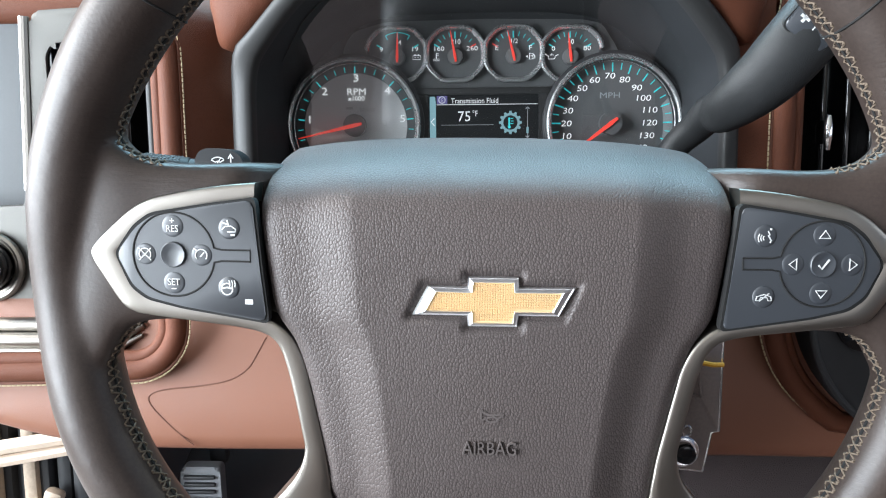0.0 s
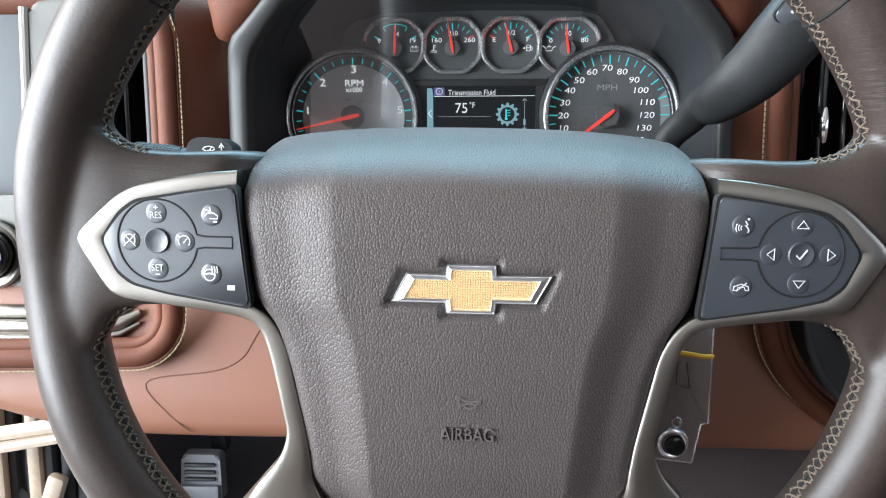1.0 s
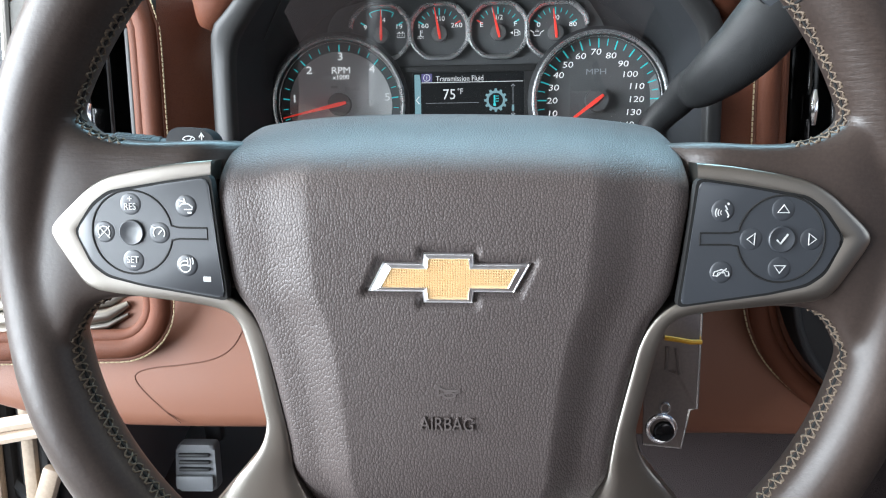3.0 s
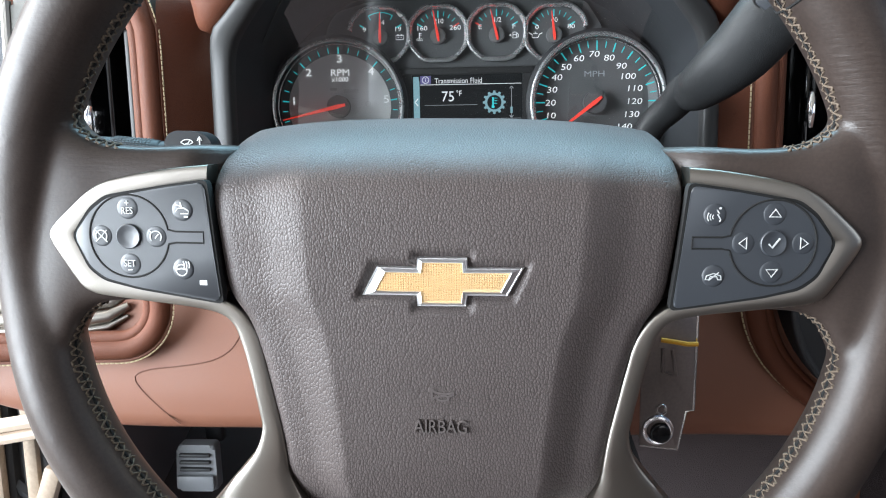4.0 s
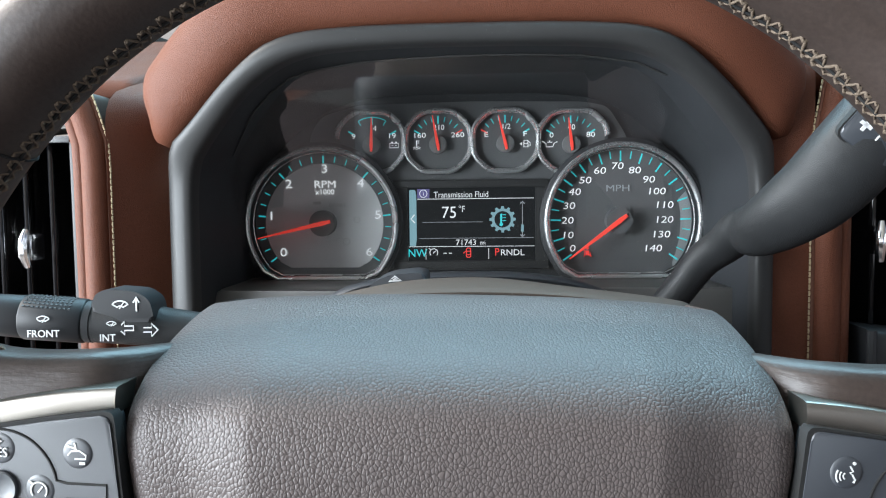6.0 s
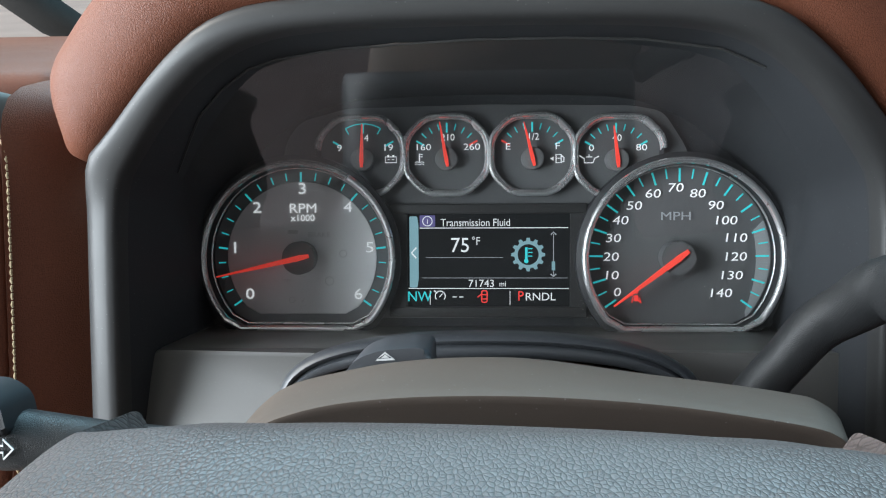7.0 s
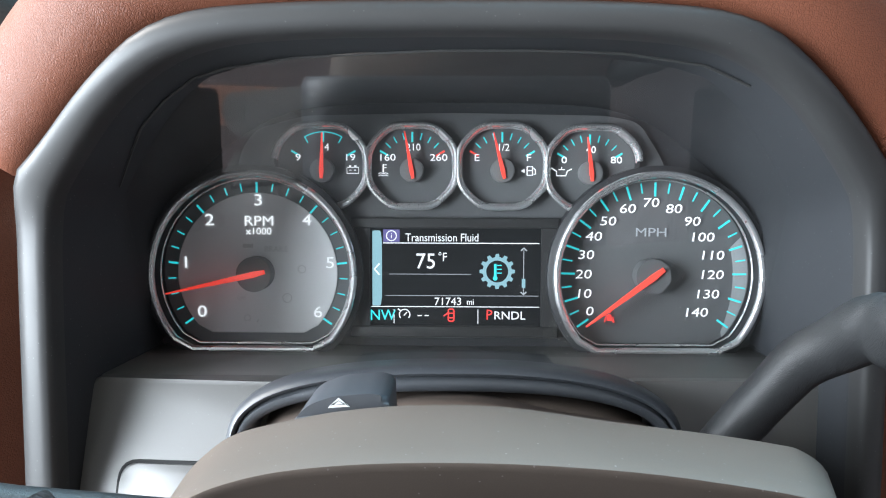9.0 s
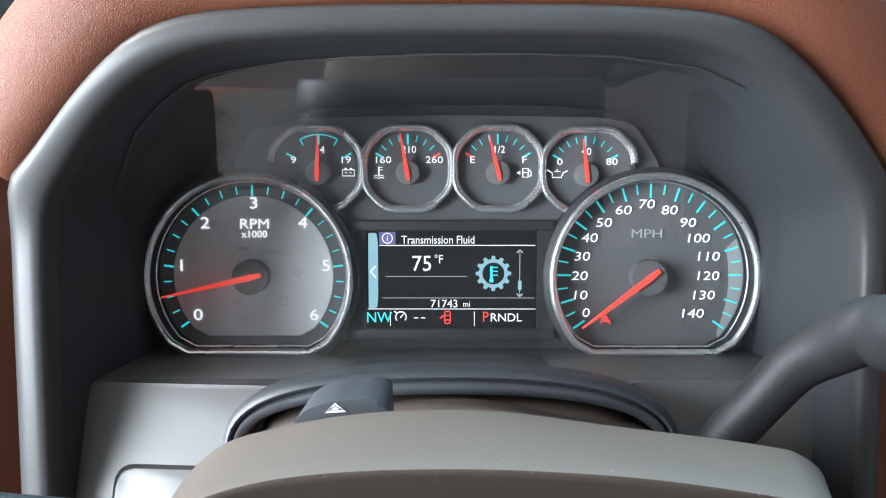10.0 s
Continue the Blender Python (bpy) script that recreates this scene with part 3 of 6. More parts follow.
# knee panel below the column


def knee_panel():
    rings = []
    for i in range(61):
        x = -0.46 + 0.80 * i / 60
        low = curve_at([(-0.46, -0.206), (-0.39, -0.222), (-0.32, -0.240), (-0.25, -0.2475), (0.0, -0.250), (0.16, -0.260), (0.34, -0.264)], x)
        yf = 0.508 + 0.024 * ease((x - 0.02) / 0.22)
        ring = []
        for y, z in ((yf + 0.06, -0.105), (yf + 0.030, -0.112), (yf + 0.020, -0.135), (yf + 0.012, -0.160), (yf + 0.006, -0.185), (yf + 0.001, -0.210), (yf - 0.001, low + 0.014), (yf + 0.002, low + 0.004), (yf + 0.007, low), (yf + 0.05, low - 0.004), (yf + 0.10, low), (yf + 0.10, -0.105)):
            ring.append((x, y, z))
        rings.append(ring)
    return loft(rings)


part("knee_panel", knee_panel(), BROWN_VINYL, dash, "smooth brown vinyl knee panel", 50)


def flap_line():
    pts = [(-0.150, -0.160), (-0.157, -0.173), (-0.163, -0.184), (-0.178, -0.1930), (-0.205, -0.1970), (-0.230, -0.1990), (-0.2430, -0.2035), (-0.2395, -0.2120), (-0.2270, -0.2250), (-0.2120, -0.2385), (-0.206, -0.2428)]
    pts = resample(pts, 50)
    return tube([(x, float(np.interp(z, [-0.236, -0.210, -0.185, -0.160, -0.135], [0.5070, 0.5090, 0.5140, 0.5200, 0.5280])), z) for x, z in pts], 0.0006, 6)


part("access_flap_joint", flap_line(), JOINT, dash)
part("lower_closeout", box((0.20, 0.68, -0.330), (0.34, 0.16, 0.14), 0.01), CARPET, dash, "dark close-out panel under the dash")
part("console_side", box((0.376, 0.690, -0.335), (0.055, 0.06, 0.100), 0.006), BROWN_VINYL, dash, "orange-brown side of the console")

def leaning(bm):
    """Turn the left foot panel a little towards the door."""
    for v in bm.verts:
        v.co.y += -0.08 * (v.co.x + 0.146) + 0.35 * (v.co.z + 0.036)
    return bm


# grey lower panel inside the pod with the arch over the column
part("lower_bezel", merged(
    leaning(prism(rounded(mm((-150, -36), (-54, -36), (-60, -60), (-60, -130), (-150, -130)), 0.003), 0.546, 0.576, 0.004, 3)),
    prism(rounded(mm((104, -36), (196, -36), (196, -130), (112, -130), (112, -60)), 0.003), 0.546, 0.566, 0.004, 3),
    box((CX, 0.588, -0.0405), (0.345, 0.075, 0.010), 0.003)), LEDGE, dash, "satin dark-grey panel beneath the dials")
part("bin_cover", leaning(prism(rounded(mm((-131, -72), (-75, -72), (-75, -120), (-131, -120)), 0.008), 0.5445, 0.55, 0.0006, 2)), LEDGE, dash, "small square storage cover")
part("bin_joint", leaning(prism(rounded(mm((-132.4, -70.6), (-74, -70.6), (-74, -121), (-132.4, -121)), 0.009), 0.5453, 0.549)), GAP, dash)


def arch(y_list, grow):
    rings = []
    for y, w, top in y_list:
        ring = []
        for i in range(41):
            a = math.pi * i / 40
            c, s = math.cos(a), math.sin(a)
            ring.append((CX + (w + grow) * math.copysign(abs(c) ** 0.85, c), y, -0.060 + (top + 0.060 + grow) * abs(s) ** 0.64))
        rings.append(ring)
    return loft(rings, closed=False)


part("column_arch", arch([(0.600, 0.0985, -0.0400), (0.562, 0.0985, -0.0335), (0.546, 0.0985, -0.0268), (0.534, 0.0985, -0.0232), (0.526, 0.0985, -0.0219), (0.5185, 0.0985, -0.0212), (0.5135, 0.0982, -0.0207), (0.5090, 0.0974, -0.0209), (0.5060, 0.0960, -0.0220), (0.5052, 0.0948, -0.0232), (0.5062, 0.0940, -0.0244), (0.5090, 0.0935, -0.0252), (0.5086, 0.0932, -0.0256), (0.5062, 0.0926, -0.0268), (0.5060, 0.0915, -0.0290), (0.5075, 0.0900, -0.0312), (0.5110, 0.0892, -0.0322), (0.60, 0.0885, -0.0330)], 0.0), COWL, dash, "arched black cowl over the steering column", 60)
part("column_boot", arch([(0.540, 0.0880, -0.0325), (0.520, 0.084, -0.0345), (0.498, 0.080, -0.0375), (0.47, 0.078, -0.040)], 0.0), SHROUD, dash)


# ---- air vents ----
def air_vent(sign):
    x0, x1 = (-0.312, -0.240) if sign < 0 else (0.256, 0.330)
    z0, z1 = -0.090, 0.064 if sign < 0 else 0.078
    xm = (x0 + x1) / 2
    v = thing("air_vent", (xm, 0.56, z0), "gloss-black dashboard air vent with chrome tab", "air vent", "dashboard vents")
    part("duct_back", box((xm, 0.590, (z0 + z1) / 2), (x1 - x0, 0.006, z1 - z0)), GLOSS, v)
    for middle, extent in (((x0 - 0.002, 0.563, (z0 + z1) / 2), (0.004, 0.06, z1 - z0)), ((x1 + 0.002, 0.563, (z0 + z1) / 2), (0.004, 0.06, z1 - z0)), ((xm, 0.563, z1 + 0.002), (x1 - x0, 0.06, 0.004)), ((xm, 0.563, z0 - 0.002), (x1 - x0, 0.06, 0.004))):
        part("duct_wall", box(middle, extent), GLOSS, v)
    n = 4
    for i in range(n):
        x = x0 + (x1 - x0) * (i + 0.6) / n
        part("slat", box((x, 0.556, (z0 + z1) / 2), (0.0035, 0.026, z1 - z0), 0.0012, (0, 0, 24 * -sign)), GLOSS, v)
    tx = -0.271 if sign < 0 else 0.279
    part("tab", merged(tube([(tx, 0.532, -0.018), (tx - 0.001, 0.530, -0.010), (tx - 0.001, 0.530, 0.000), (tx, 0.532, 0.007)], [0.0022, 0.0034, 0.0034, 0.0020], 10), box((tx, 0.541, -0.005), (0.004, 0.016, 0.018), 0.001)), CHROME, v, "chrome tab")
    part("edge_trim", box((x1 + 0.004 if sign < 0 else x0 - 0.004, 0.536, (z0 + z1) / 2), (0.007, 0.012, z1 - z0), 0.003), HOUSING if sign < 0 else BLACK, v)
    return v


air_vent(-1)
air_vent(1)

# silver end panel round the left vent, with the light switch
end = thing("dash_end_panel", (-0.33, 0.56, -0.15), "satin silver trim panel around the side vent", "trim panel")


def end_frame():
    o = rounded(mm((-326, 92), (-222, 97), (-222, 74), (-309, 68), (-315, 60), (-315, -84), (-226, -92), (-226, -112), (-232, -138), (-252, -152), (-440, -152), (-440, -60), (-334, -56), (-331, -40)), 0.008)
    return prism(o, 0.530, 0.56, 0.004, 3)


part("trim_frame", end_frame(), PANEL_SILVER, end, "satin champagne-silver frame", 40)
part("chrome_edge", tube([(-0.3300 - 0.0005 * i, 0.531, 0.088 - 0.012 * i) for i in range(12)], 0.0040, 10), SATIN, end, "bright edge strip")
for z, y, r in ((-0.1500, 0.5215, 0.0062), (-0.1605, 0.5150, 0.0060), (-0.1685, 0.5125, 0.0034)):
    part("lower_strip", tube([(-0.47, y, z), (-0.36, y, z), (-0.285, y, z), (-0.262, y + 0.002, z + 0.003), (-0.247, y + 0.006, z + 0.011)], [r, r, r, r * 0.9, r * 0.5], 12), SATIN, end, "champagne strip along the lower edge")
switch = thing("light_switch", (-0.3705, 0.53, -0.104), "round black headlight switch with chrome ring on silver panel", "light switch")
part("bezel", merged(*[tube([(-0.3705 + (0.0225 + 0.003 * k) * math.cos(a), 0.5285 - 0.0015 * k, -0.104 + (0.0225 + 0.003 * k) * math.sin(a)) for a in (2 * math.pi * i / 40 for i in range(40))], 0.0030, 8, loop=True) for k in (0, 1)]), SATIN, switch, "satin silver ring")
part("knob", prism(circle(-0.3705, -0.104, 0.0195, 40), 0.510, 0.532, 0.003, 3), GLOSS, switch)
part("grip_bar", box((-0.3705, 0.508, -0.104), (0.034, 0.010, 0.008), 0.002, (0, 25, 0)), CHROME, switch, "chrome grip bar")

# open driver's door, seen past the dashboard's end
door = thing("driver_door", (-0.5, 0.62, -0.2), "driver's door standing ajar with silver trim", "door")
part("door_panel", box((-0.482, 0.590, 0.020), (0.300, 0.05, 0.340), 0.02, None, 4), SILVER, door, "cool silver door trim")
part("hinge_bellows", merged(*[box((-0.400 - 0.020 * k, 0.700 + 0.006 * (k % 2), -0.330), (0.017, 0.030, 0.240), 0.006) for k in range(9)]), BLACK, door, "dark folded rubber boot at the hinge")
part("check_strap", merged(tube([(-0.56, 0.62, -0.312), (-0.33, 0.66, -0.286)], 0.0075, 8), tube([(-0.56, 0.62, -0.328), (-0.33, 0.66, -0.298)], 0.006, 8)), BEIGE, door, "beige door check strap")
part("hinge_post", merged(box((-0.395, 0.74, -0.36), (0.030, 0.05, 0.26), 0.008), box((-0.445, 0.72, -0.38), (0.018, 0.03, 0.30), 0.006), box((-0.515, 0.71, -0.44), (0.115, 0.03, 0.22), 0.01), tube([(-0.57, 0.692, -0.352), (-0.50, 0.692, -0.362), (-0.455, 0.70, -0.41), (-0.45, 0.70, -0.50)], 0.010, 8)), BLACK, door, "dark rubber seals at the hinge post")
part("kick_panel", box((-0.352, 0.83, -0.42), (0.02, 0.40, 0.34), 0.006), KICK, door, "grey kick panel")
part("hinge_leaf", merged(box((-0.449, 0.684, -0.330), (0.015, 0.012, 0.230), 0.004), box((-0.489, 0.680, -0.350), (0.020, 0.012, 0.230), 0.004), box((-0.430, 0.676, -0.388), (0.020, 0.014, 0.060), 0.005, (0, 20, 0))), TAN, door, "tan painted hinge leaves")
part("door_sill", box((-0.385, 0.74, -0.44), (0.035, 0.05, 0.22), 0.012), PAINT, door, "white painted door jamb")

# ---- steering column ----
column = thing("steering_column", (0.03, 0.45, -0.12), "dark grey plastic steering column shroud", "steering column")


SHROUD_FRONT = mm((-60, -50), (-57, -36), (-50, -29.5), (-41, -25), (-27, -21.2), (-10, -19), (9, -18), (31, -17.9), (53, -18.8), (75, -20.6), (97, -23.6), (111, -26), (118, -28.3), (122, -33), (124, -50))
SHROUD_REAR = mm((-68, -52), (-65.6, -41), (-57, -31.2), (-47, -25.2), (-29, -20.7), (-14, -18), (6, -16.2), (29, -15.9), (48, -17.4), (72, -20.6), (105, -24.7), (124, -27.6), (131.5, -29.7), (139, -36), (143.5, -52))


def shroud():
    """Flat-topped shroud: an undercut front below a rounded ridge, then back to the arch."""
    rings = []
    for y, drop, shrink in ((0.402, 0.034, 0.90), (0.3955, 0.0170, 0.96), (0.3915, 0.0075, 0.985), (0.3890, 0.0030, 0.995), (0.3878, 0.0011, 1.0), (0.3880, 0.0001, 1.0), (0.3900, -0.0006, 1.0), (0.3960, -0.0008, 1.0), (0.4100, -0.0006, 1.0), (0.4220, -0.0003, 1.0), (0.4310, 0.0, 1.0), (0.4360, 0.0009, 1.0), (0.4420, 0.0035, 0.985), (0.4520, 0.0085, 0.95), (0.4750, 0.0135, 0.86), (0.5100, 0.0180, 0.74), (0.5600, 0.0220, 0.64)):
        k = (min(max(y, 0.388), 0.436) - 0.388) / 0.042
        ring = []
        for n in range(57):
            s = n / 4
            x, z = (curve_at([(m, p[c] + (q[c] - p[c]) * k) for m, (p, q) in enumerate(zip(SHROUD_FRONT, SHROUD_REAR))], s) for c in (0, 1))
            ring.append((0.032 + (x - 0.032) * shrink, y, z - drop * (1 if z > -0.045 else 0.5)))
        x0, x1 = ring[0][0], ring[-1][0]
        ring += [(x1 - 0.006, y, -0.085), (x1 - 0.022, y, -0.118), (0.032, y, -0.124), (x0 + 0.022, y, -0.118), (x0 + 0.006, y, -0.085)]
        rings.append(ring)
    return loft(rings)


part("shroud", shroud(), SHROUD, column, "", 50)
part("lower_cover", box((0.030, 0.500, -0.200), (0.120, 0.25, 0.165), 0.02, None, 3), SHROUD, column)
part("shroud_joint", tube([(0.030 + 0.1020 * math.cos(a), 0.425, -0.075) for a in (0.0, math.pi)], 0.0005, 4), GAP, column)


def hazard():
    bm = prism(rounded(mm((-31.3, -36), (-30.9, -22.2), (-26, -17.8), (-18.5, -15.2), (-5.5, -14.0), (0, -15.2), (0.9, -36)), 0.003), 0.4400, 0.470, 0.0022, 3)
    return bm


haz = part("hazard_button", hazard(), SWITCH, column, "black hazard warning button")
part("button_lip", prism(rounded(mm((-31.7, -34), (-31.5, -23.2), (-30, -22.2), (-15.5, -20.2), (-1.1, -18.4), (0.9, -19.2), (1.3, -34)), 0.0012, 3), 0.4372, 0.443, 0.0013, 3), SWITCH, haz)
tri = merged(stroke(mm((-19.6, -18.5), (-13.0, -18.1), (-16.4, -15.9)), 0.4396, 0.0009, True), prism(mm((-17.8, -17.8), (-15.0, -17.6), (-16.4, -16.6)), 0.4396, 0.4403))
part("triangle", tri, WHITE, haz, "white triangle")

# ---- gear lever ----
lever = thing("gear_lever", (0.12, 0.47, -0.04), "black grained column gear lever with plus-minus rocker", "gear lever")


def lever_arm():
    knots = [(0.1241, 0.5026, -0.0615, 0.0088, 0.0088), (0.1351, 0.4966, -0.0435, 0.0092, 0.009), (0.146, 0.4914, -0.0274, 0.0092, 0.009), (0.1545, 0.4838, -0.0128, 0.0098, 0.0094), (0.1626, 0.4717, -0.003, 0.0104, 0.0098), (0.1671, 0.4583, 0.0051, 0.012, 0.0106), (0.1702, 0.4439, 0.0064, 0.014, 0.0114), (0.1748, 0.4322, 0.0113, 0.016, 0.0126), (0.1809, 0.423, 0.0182, 0.0178, 0.0138), (0.1883, 0.4169, 0.0261, 0.019, 0.0148), (0.195, 0.4116, 0.0352, 0.0198, 0.0152), (0.2021, 0.4081, 0.0449, 0.02, 0.0152), (0.2117, 0.4055, 0.0574, 0.0198, 0.0148), (0.2214, 0.403, 0.0699, 0.018, 0.0135), (0.2262, 0.4017, 0.0762, 0.013, 0.01), (0.2286, 0.401, 0.0793, 0.006, 0.005)]
    fine = []
    for i in range(61):
        s = i / 60 * (len(knots) - 1)
        fine.append([curve_at([(k, kn[c]) for k, kn in enumerate(knots)], s) for c in range(5)])
    rings = []
    for i, (x, y, z, w, d) in enumerate(fine):
        a, b = fine[max(i - 1, 0)], fine[min(i + 1, 60)]
        ahead = (Vector(b[:3]) - Vector(a[:3])).normalized()
        side = ahead.cross(Vector((0, 1, 0))).normalized()
        out = side.cross(ahead)
        ring = []
        for k in range(24):
            t = 2 * math.pi * k / 24
            c, s = math.cos(t), math.sin(t)
            ring.append(Vector((x, y, z)) + side * w * math.copysign(abs(c) ** 0.85, c) + out * d * math.copysign(abs(s) ** 0.85, s))
        rings.append(ring)
    return loft(rings)


part("arm", lever_arm(), LEVER, lever, "", 60)


def on_lever(bm):
    """Turn a flat plate at the origin so that it lies on the lever's face."""
    along = Vector((0.5762, -0.2793, 0.7681)).normalized()
    inward = (Vector((0, 1, 0)) - along * along.y).normalized()
    turn = Matrix((along, inward, along.cross(inward))).transposed()
    bmesh.ops.rotate(bm, verts=bm.verts, matrix=turn)
    bmesh.ops.translate(bm, verts=bm.verts, vec=(0.205, 0.3904, 0.054))
    return bm


rocker_line = on_lever(prism(rounded(mm((-15.9, -14.2), (16, -14.2), (16, 14.2), (-15.9, 14.2)), 0.005), 0.0008, 0.008))
part("rocker_joint", rocker_line, GAP, lever)
rock = part("rocker", on_lever(prism(rounded(mm((-15.1, -13.4), (16, -13.4), (16, 13.4), (-15.1, 13.4)), 0.0045), 0.0, 0.008, 0.001)), SWITCH, lever, "smooth black plus-minus rocker")
part("marks", on_lever(merged(stroke(mm((-5, 9.6), (-5, 3.6)), -0.0003, 0.0017), stroke(mm((-8, 6.6), (-2, 6.6)), -0.0003, 0.0017), stroke(mm((-8, -1.0), (0, -1.0)), -0.0003, 0.0007), stroke(mm((-8, -8.6), (-1, -8.6)), -0.0003, 0.0017))), WHITE, rock, "white plus and minus signs")

# ---- wiper and turn-signal stalk ----
stalk = thing("wiper_stalk", (-0.08, 0.395, -0.035), "black wiper and turn-signal stalk with white symbols", "stalk")
AX, BX = Vector((-0.050, 0.402, -0.041)), Vector((-0.212, 0.381, -0.0245))


def on_stalk(s):
    return AX.lerp(BX, s)


part("stem", tube([on_stalk(s) for s in (0, 0.3, 0.42, 0.455, 0.47, 0.64)], [0.0060, 0.0075, 0.0090, 0.0095, 0.0095, 0.0095], 20), LEVER, stalk)
collar = [on_stalk(s) for s in (0.64, 0.645, 0.80, 0.805)]
part("twist_collar", tube(collar, [0.0098, 0.0103, 0.0103, 0.0098], 24), STALK, stalk, "ribbed twist collar")
part("collar_ribs", merged(*[tube([on_stalk(0.66 + 0.012 * k) + 0.0102 * (Vector((0, -math.cos(a), math.sin(a)))), on_stalk(0.666 + 0.012 * k) + 0.0102 * (Vector((0, -math.cos(a), math.sin(a))))], 0.0006, 5) for k in range(11) for a in (radians(d) for d in (38, 48, 58, 68, 78, 90))]), BLACK, stalk)
part("end_cap", tube([on_stalk(s) for s in (0.805, 0.81, 0.97, 0.99, 1.0)], [0.0095, 0.0098, 0.0092, 0.0078, 0.003], 20), STALK, stalk)
part("index_ring", tube([on_stalk(s) for s in (0.618, 0.636)], [0.0098, 0.0098], 20), STALK, stalk, "pale index ring")
paddle = prism(rounded(mm((-149, -24), (-146, -17), (-141, -14.8), (-127, -16), (-121, -20), (-119, -30), (-146, -30)), 0.003), 0.382, 0.398, 0.002, 3)
part("washer_paddle", paddle, STALK, stalk, "black washer paddle")


def wiper_icon(x, z, s, y):
    fan = [(x + s * 1.0 * math.cos(a), z - 0.2 * s + s * 0.75 * math.sin(a)) for a in (radians(d) for d in range(30, 151, 12))]
    low = [(x + s * 0.35 * math.cos(a), z - 0.3 * s + s * 0.3 * math.sin(a)) for a in (radians(d) for d in range(150, 29, -20))]
    return merged(stroke(fan + low, y, s * 0.14, True), stroke([(x - s * 0.1, z - 0.3 * s), (x + s * 0.4, z + 0.4 * s)], y, s * 0.12))


part("symbols", merged(wiper_icon(-0.1345, -0.0225, 0.0042, 0.3815), stroke(mm((-127, -25), (-127, -19)), 0.3815, 0.0007), stroke(mm((-128.4, -21), (-127, -18.6), (-125.6, -21)), 0.3815, 0.0007)), WHITE, stalk, "white washer symbol")


def lettered(body, s, drop, size):
    p = on_stalk(s)
    return words(body, p.x, p.z - drop, p.y - 0.0106, size)


part("lettering", merged(lettered("FRONT", 0.725, 0.0050, 0.0046), wiper_icon(on_stalk(0.725).x, on_stalk(0.725).z + 0.0010, 0.0034, on_stalk(0.725).y - 0.0106), lettered("INT", 0.555, 0.0048, 0.0046), wiper_icon(on_stalk(0.545).x, on_stalk(0.545).z + 0.0012, 0.0026, on_stalk(0.545).y - 0.0102), *[stroke([(on_stalk(s).x - 0.003 * d, on_stalk(s).z + 0.001), (on_stalk(s).x + 0.001 * d, on_stalk(s).z + 0.001), (on_stalk(s).x + 0.001 * d, on_stalk(s).z + 0.003), (on_stalk(s).x + 0.004 * d, on_stalk(s).z), (on_stalk(s).x + 0.001 * d, on_stalk(s).z - 0.003), (on_stalk(s).x + 0.001 * d, on_stalk(s).z - 0.001), (on_stalk(s).x - 0.003 * d, on_stalk(s).z - 0.001)], on_stalk(s).y - 0.0098, 0.0006, True) for s, d in ((0.505, -1), (0.445, 1))], stroke([(on_stalk(0.31).x - 0.004, on_stalk(0.31).z + 0.002), (on_stalk(0.31).x, on_stalk(0.31).z + 0.002), (on_stalk(0.31).x, on_stalk(0.31).z - 0.002), (on_stalk(0.31).x - 0.004, on_stalk(0.31).z - 0.002)], on_stalk(0.31).y - 0.0082, 0.0009), *[stroke([(on_stalk(0.31).x + 0.002 + 0.003 * k, on_stalk(0.31).z + 0.002), (on_stalk(0.31).x + 0.003 + 0.003 * k, on_stalk(0.31).z - 0.002)], on_stalk(0.31).y - 0.0082, 0.0008) for k in range(2)]), WHITE, stalk, "white stalk lettering")

# ---- bracket with loose wire under the dash ----
bracket = thing("steel_bracket", (0.155, 0.45, -0.235), "thin steel bracket with a hole under the dash", "bracket")
part("plate", prism(rounded(mm((140, -140), (176, -140), (175.5, -205), (170.5, -205.5), (165.5, -233), (140, -230)), 0.0015), 0.4420, 0.4436, 0.0004), STEEL, bracket)
part("flange", merged(tube([(0.176, 0.4425, -0.140), (0.1752, 0.4425, -0.205), (0.1703, 0.4425, -0.2058), (0.1653, 0.4425, -0.2330), (0.140, 0.4425, -0.2300)], 0.0010, 6)), CHROME, bracket, "bright folded edge")
part("bolt", prism(circle(0.1535, -0.2205, 0.0068, 28), 0.4385, 0.443, 0.0012, 2), GLOSS, bracket, "black bolt head in a bright ring")
part("bolt_ring", tube([(0.1515 + 0.0088 * math.cos(a), 0.4410, -0.2185 + 0.0088 * math.sin(a)) for a in (2 * math.pi * i / 28 for i in range(28))], 0.0021, 10, loop=True), CHROME, bracket)
part("small_hole", tube([(0.1540 + 0.0030 * math.cos(a), 0.4415, -0.2045 + 0.0034 * math.sin(a)) for a in (2 * math.pi * i / 16 for i in range(16))], 0.0009, 6, loop=True), CHROME, bracket)
part("stamped_rib", merged(tube([(0.154, 0.4415, -0.162), (0.154, 0.4415, -0.178), (0.160, 0.4415, -0.180)], 0.0012, 6), tube([(0.160, 0.4415, -0.163), (0.163, 0.4415, -0.181)], 0.0012, 6)), STEEL, bracket)
wire = thing("yellow_wire", (0.165, 0.435, -0.157), "orange-yellow wire across the steel bracket", "wire")
part("strand", tube([(0.1515, 0.438, -0.1552), (0.160, 0.436, -0.1560), (0.168, 0.436, -0.1575), (0.175, 0.438, -0.1580)], 0.0017, 8), YELLOW, wire)
harness = thing("wiring_harness", (0.13, 0.48, -0.2), "black wiring sleeve hanging beneath the column", "wiring")
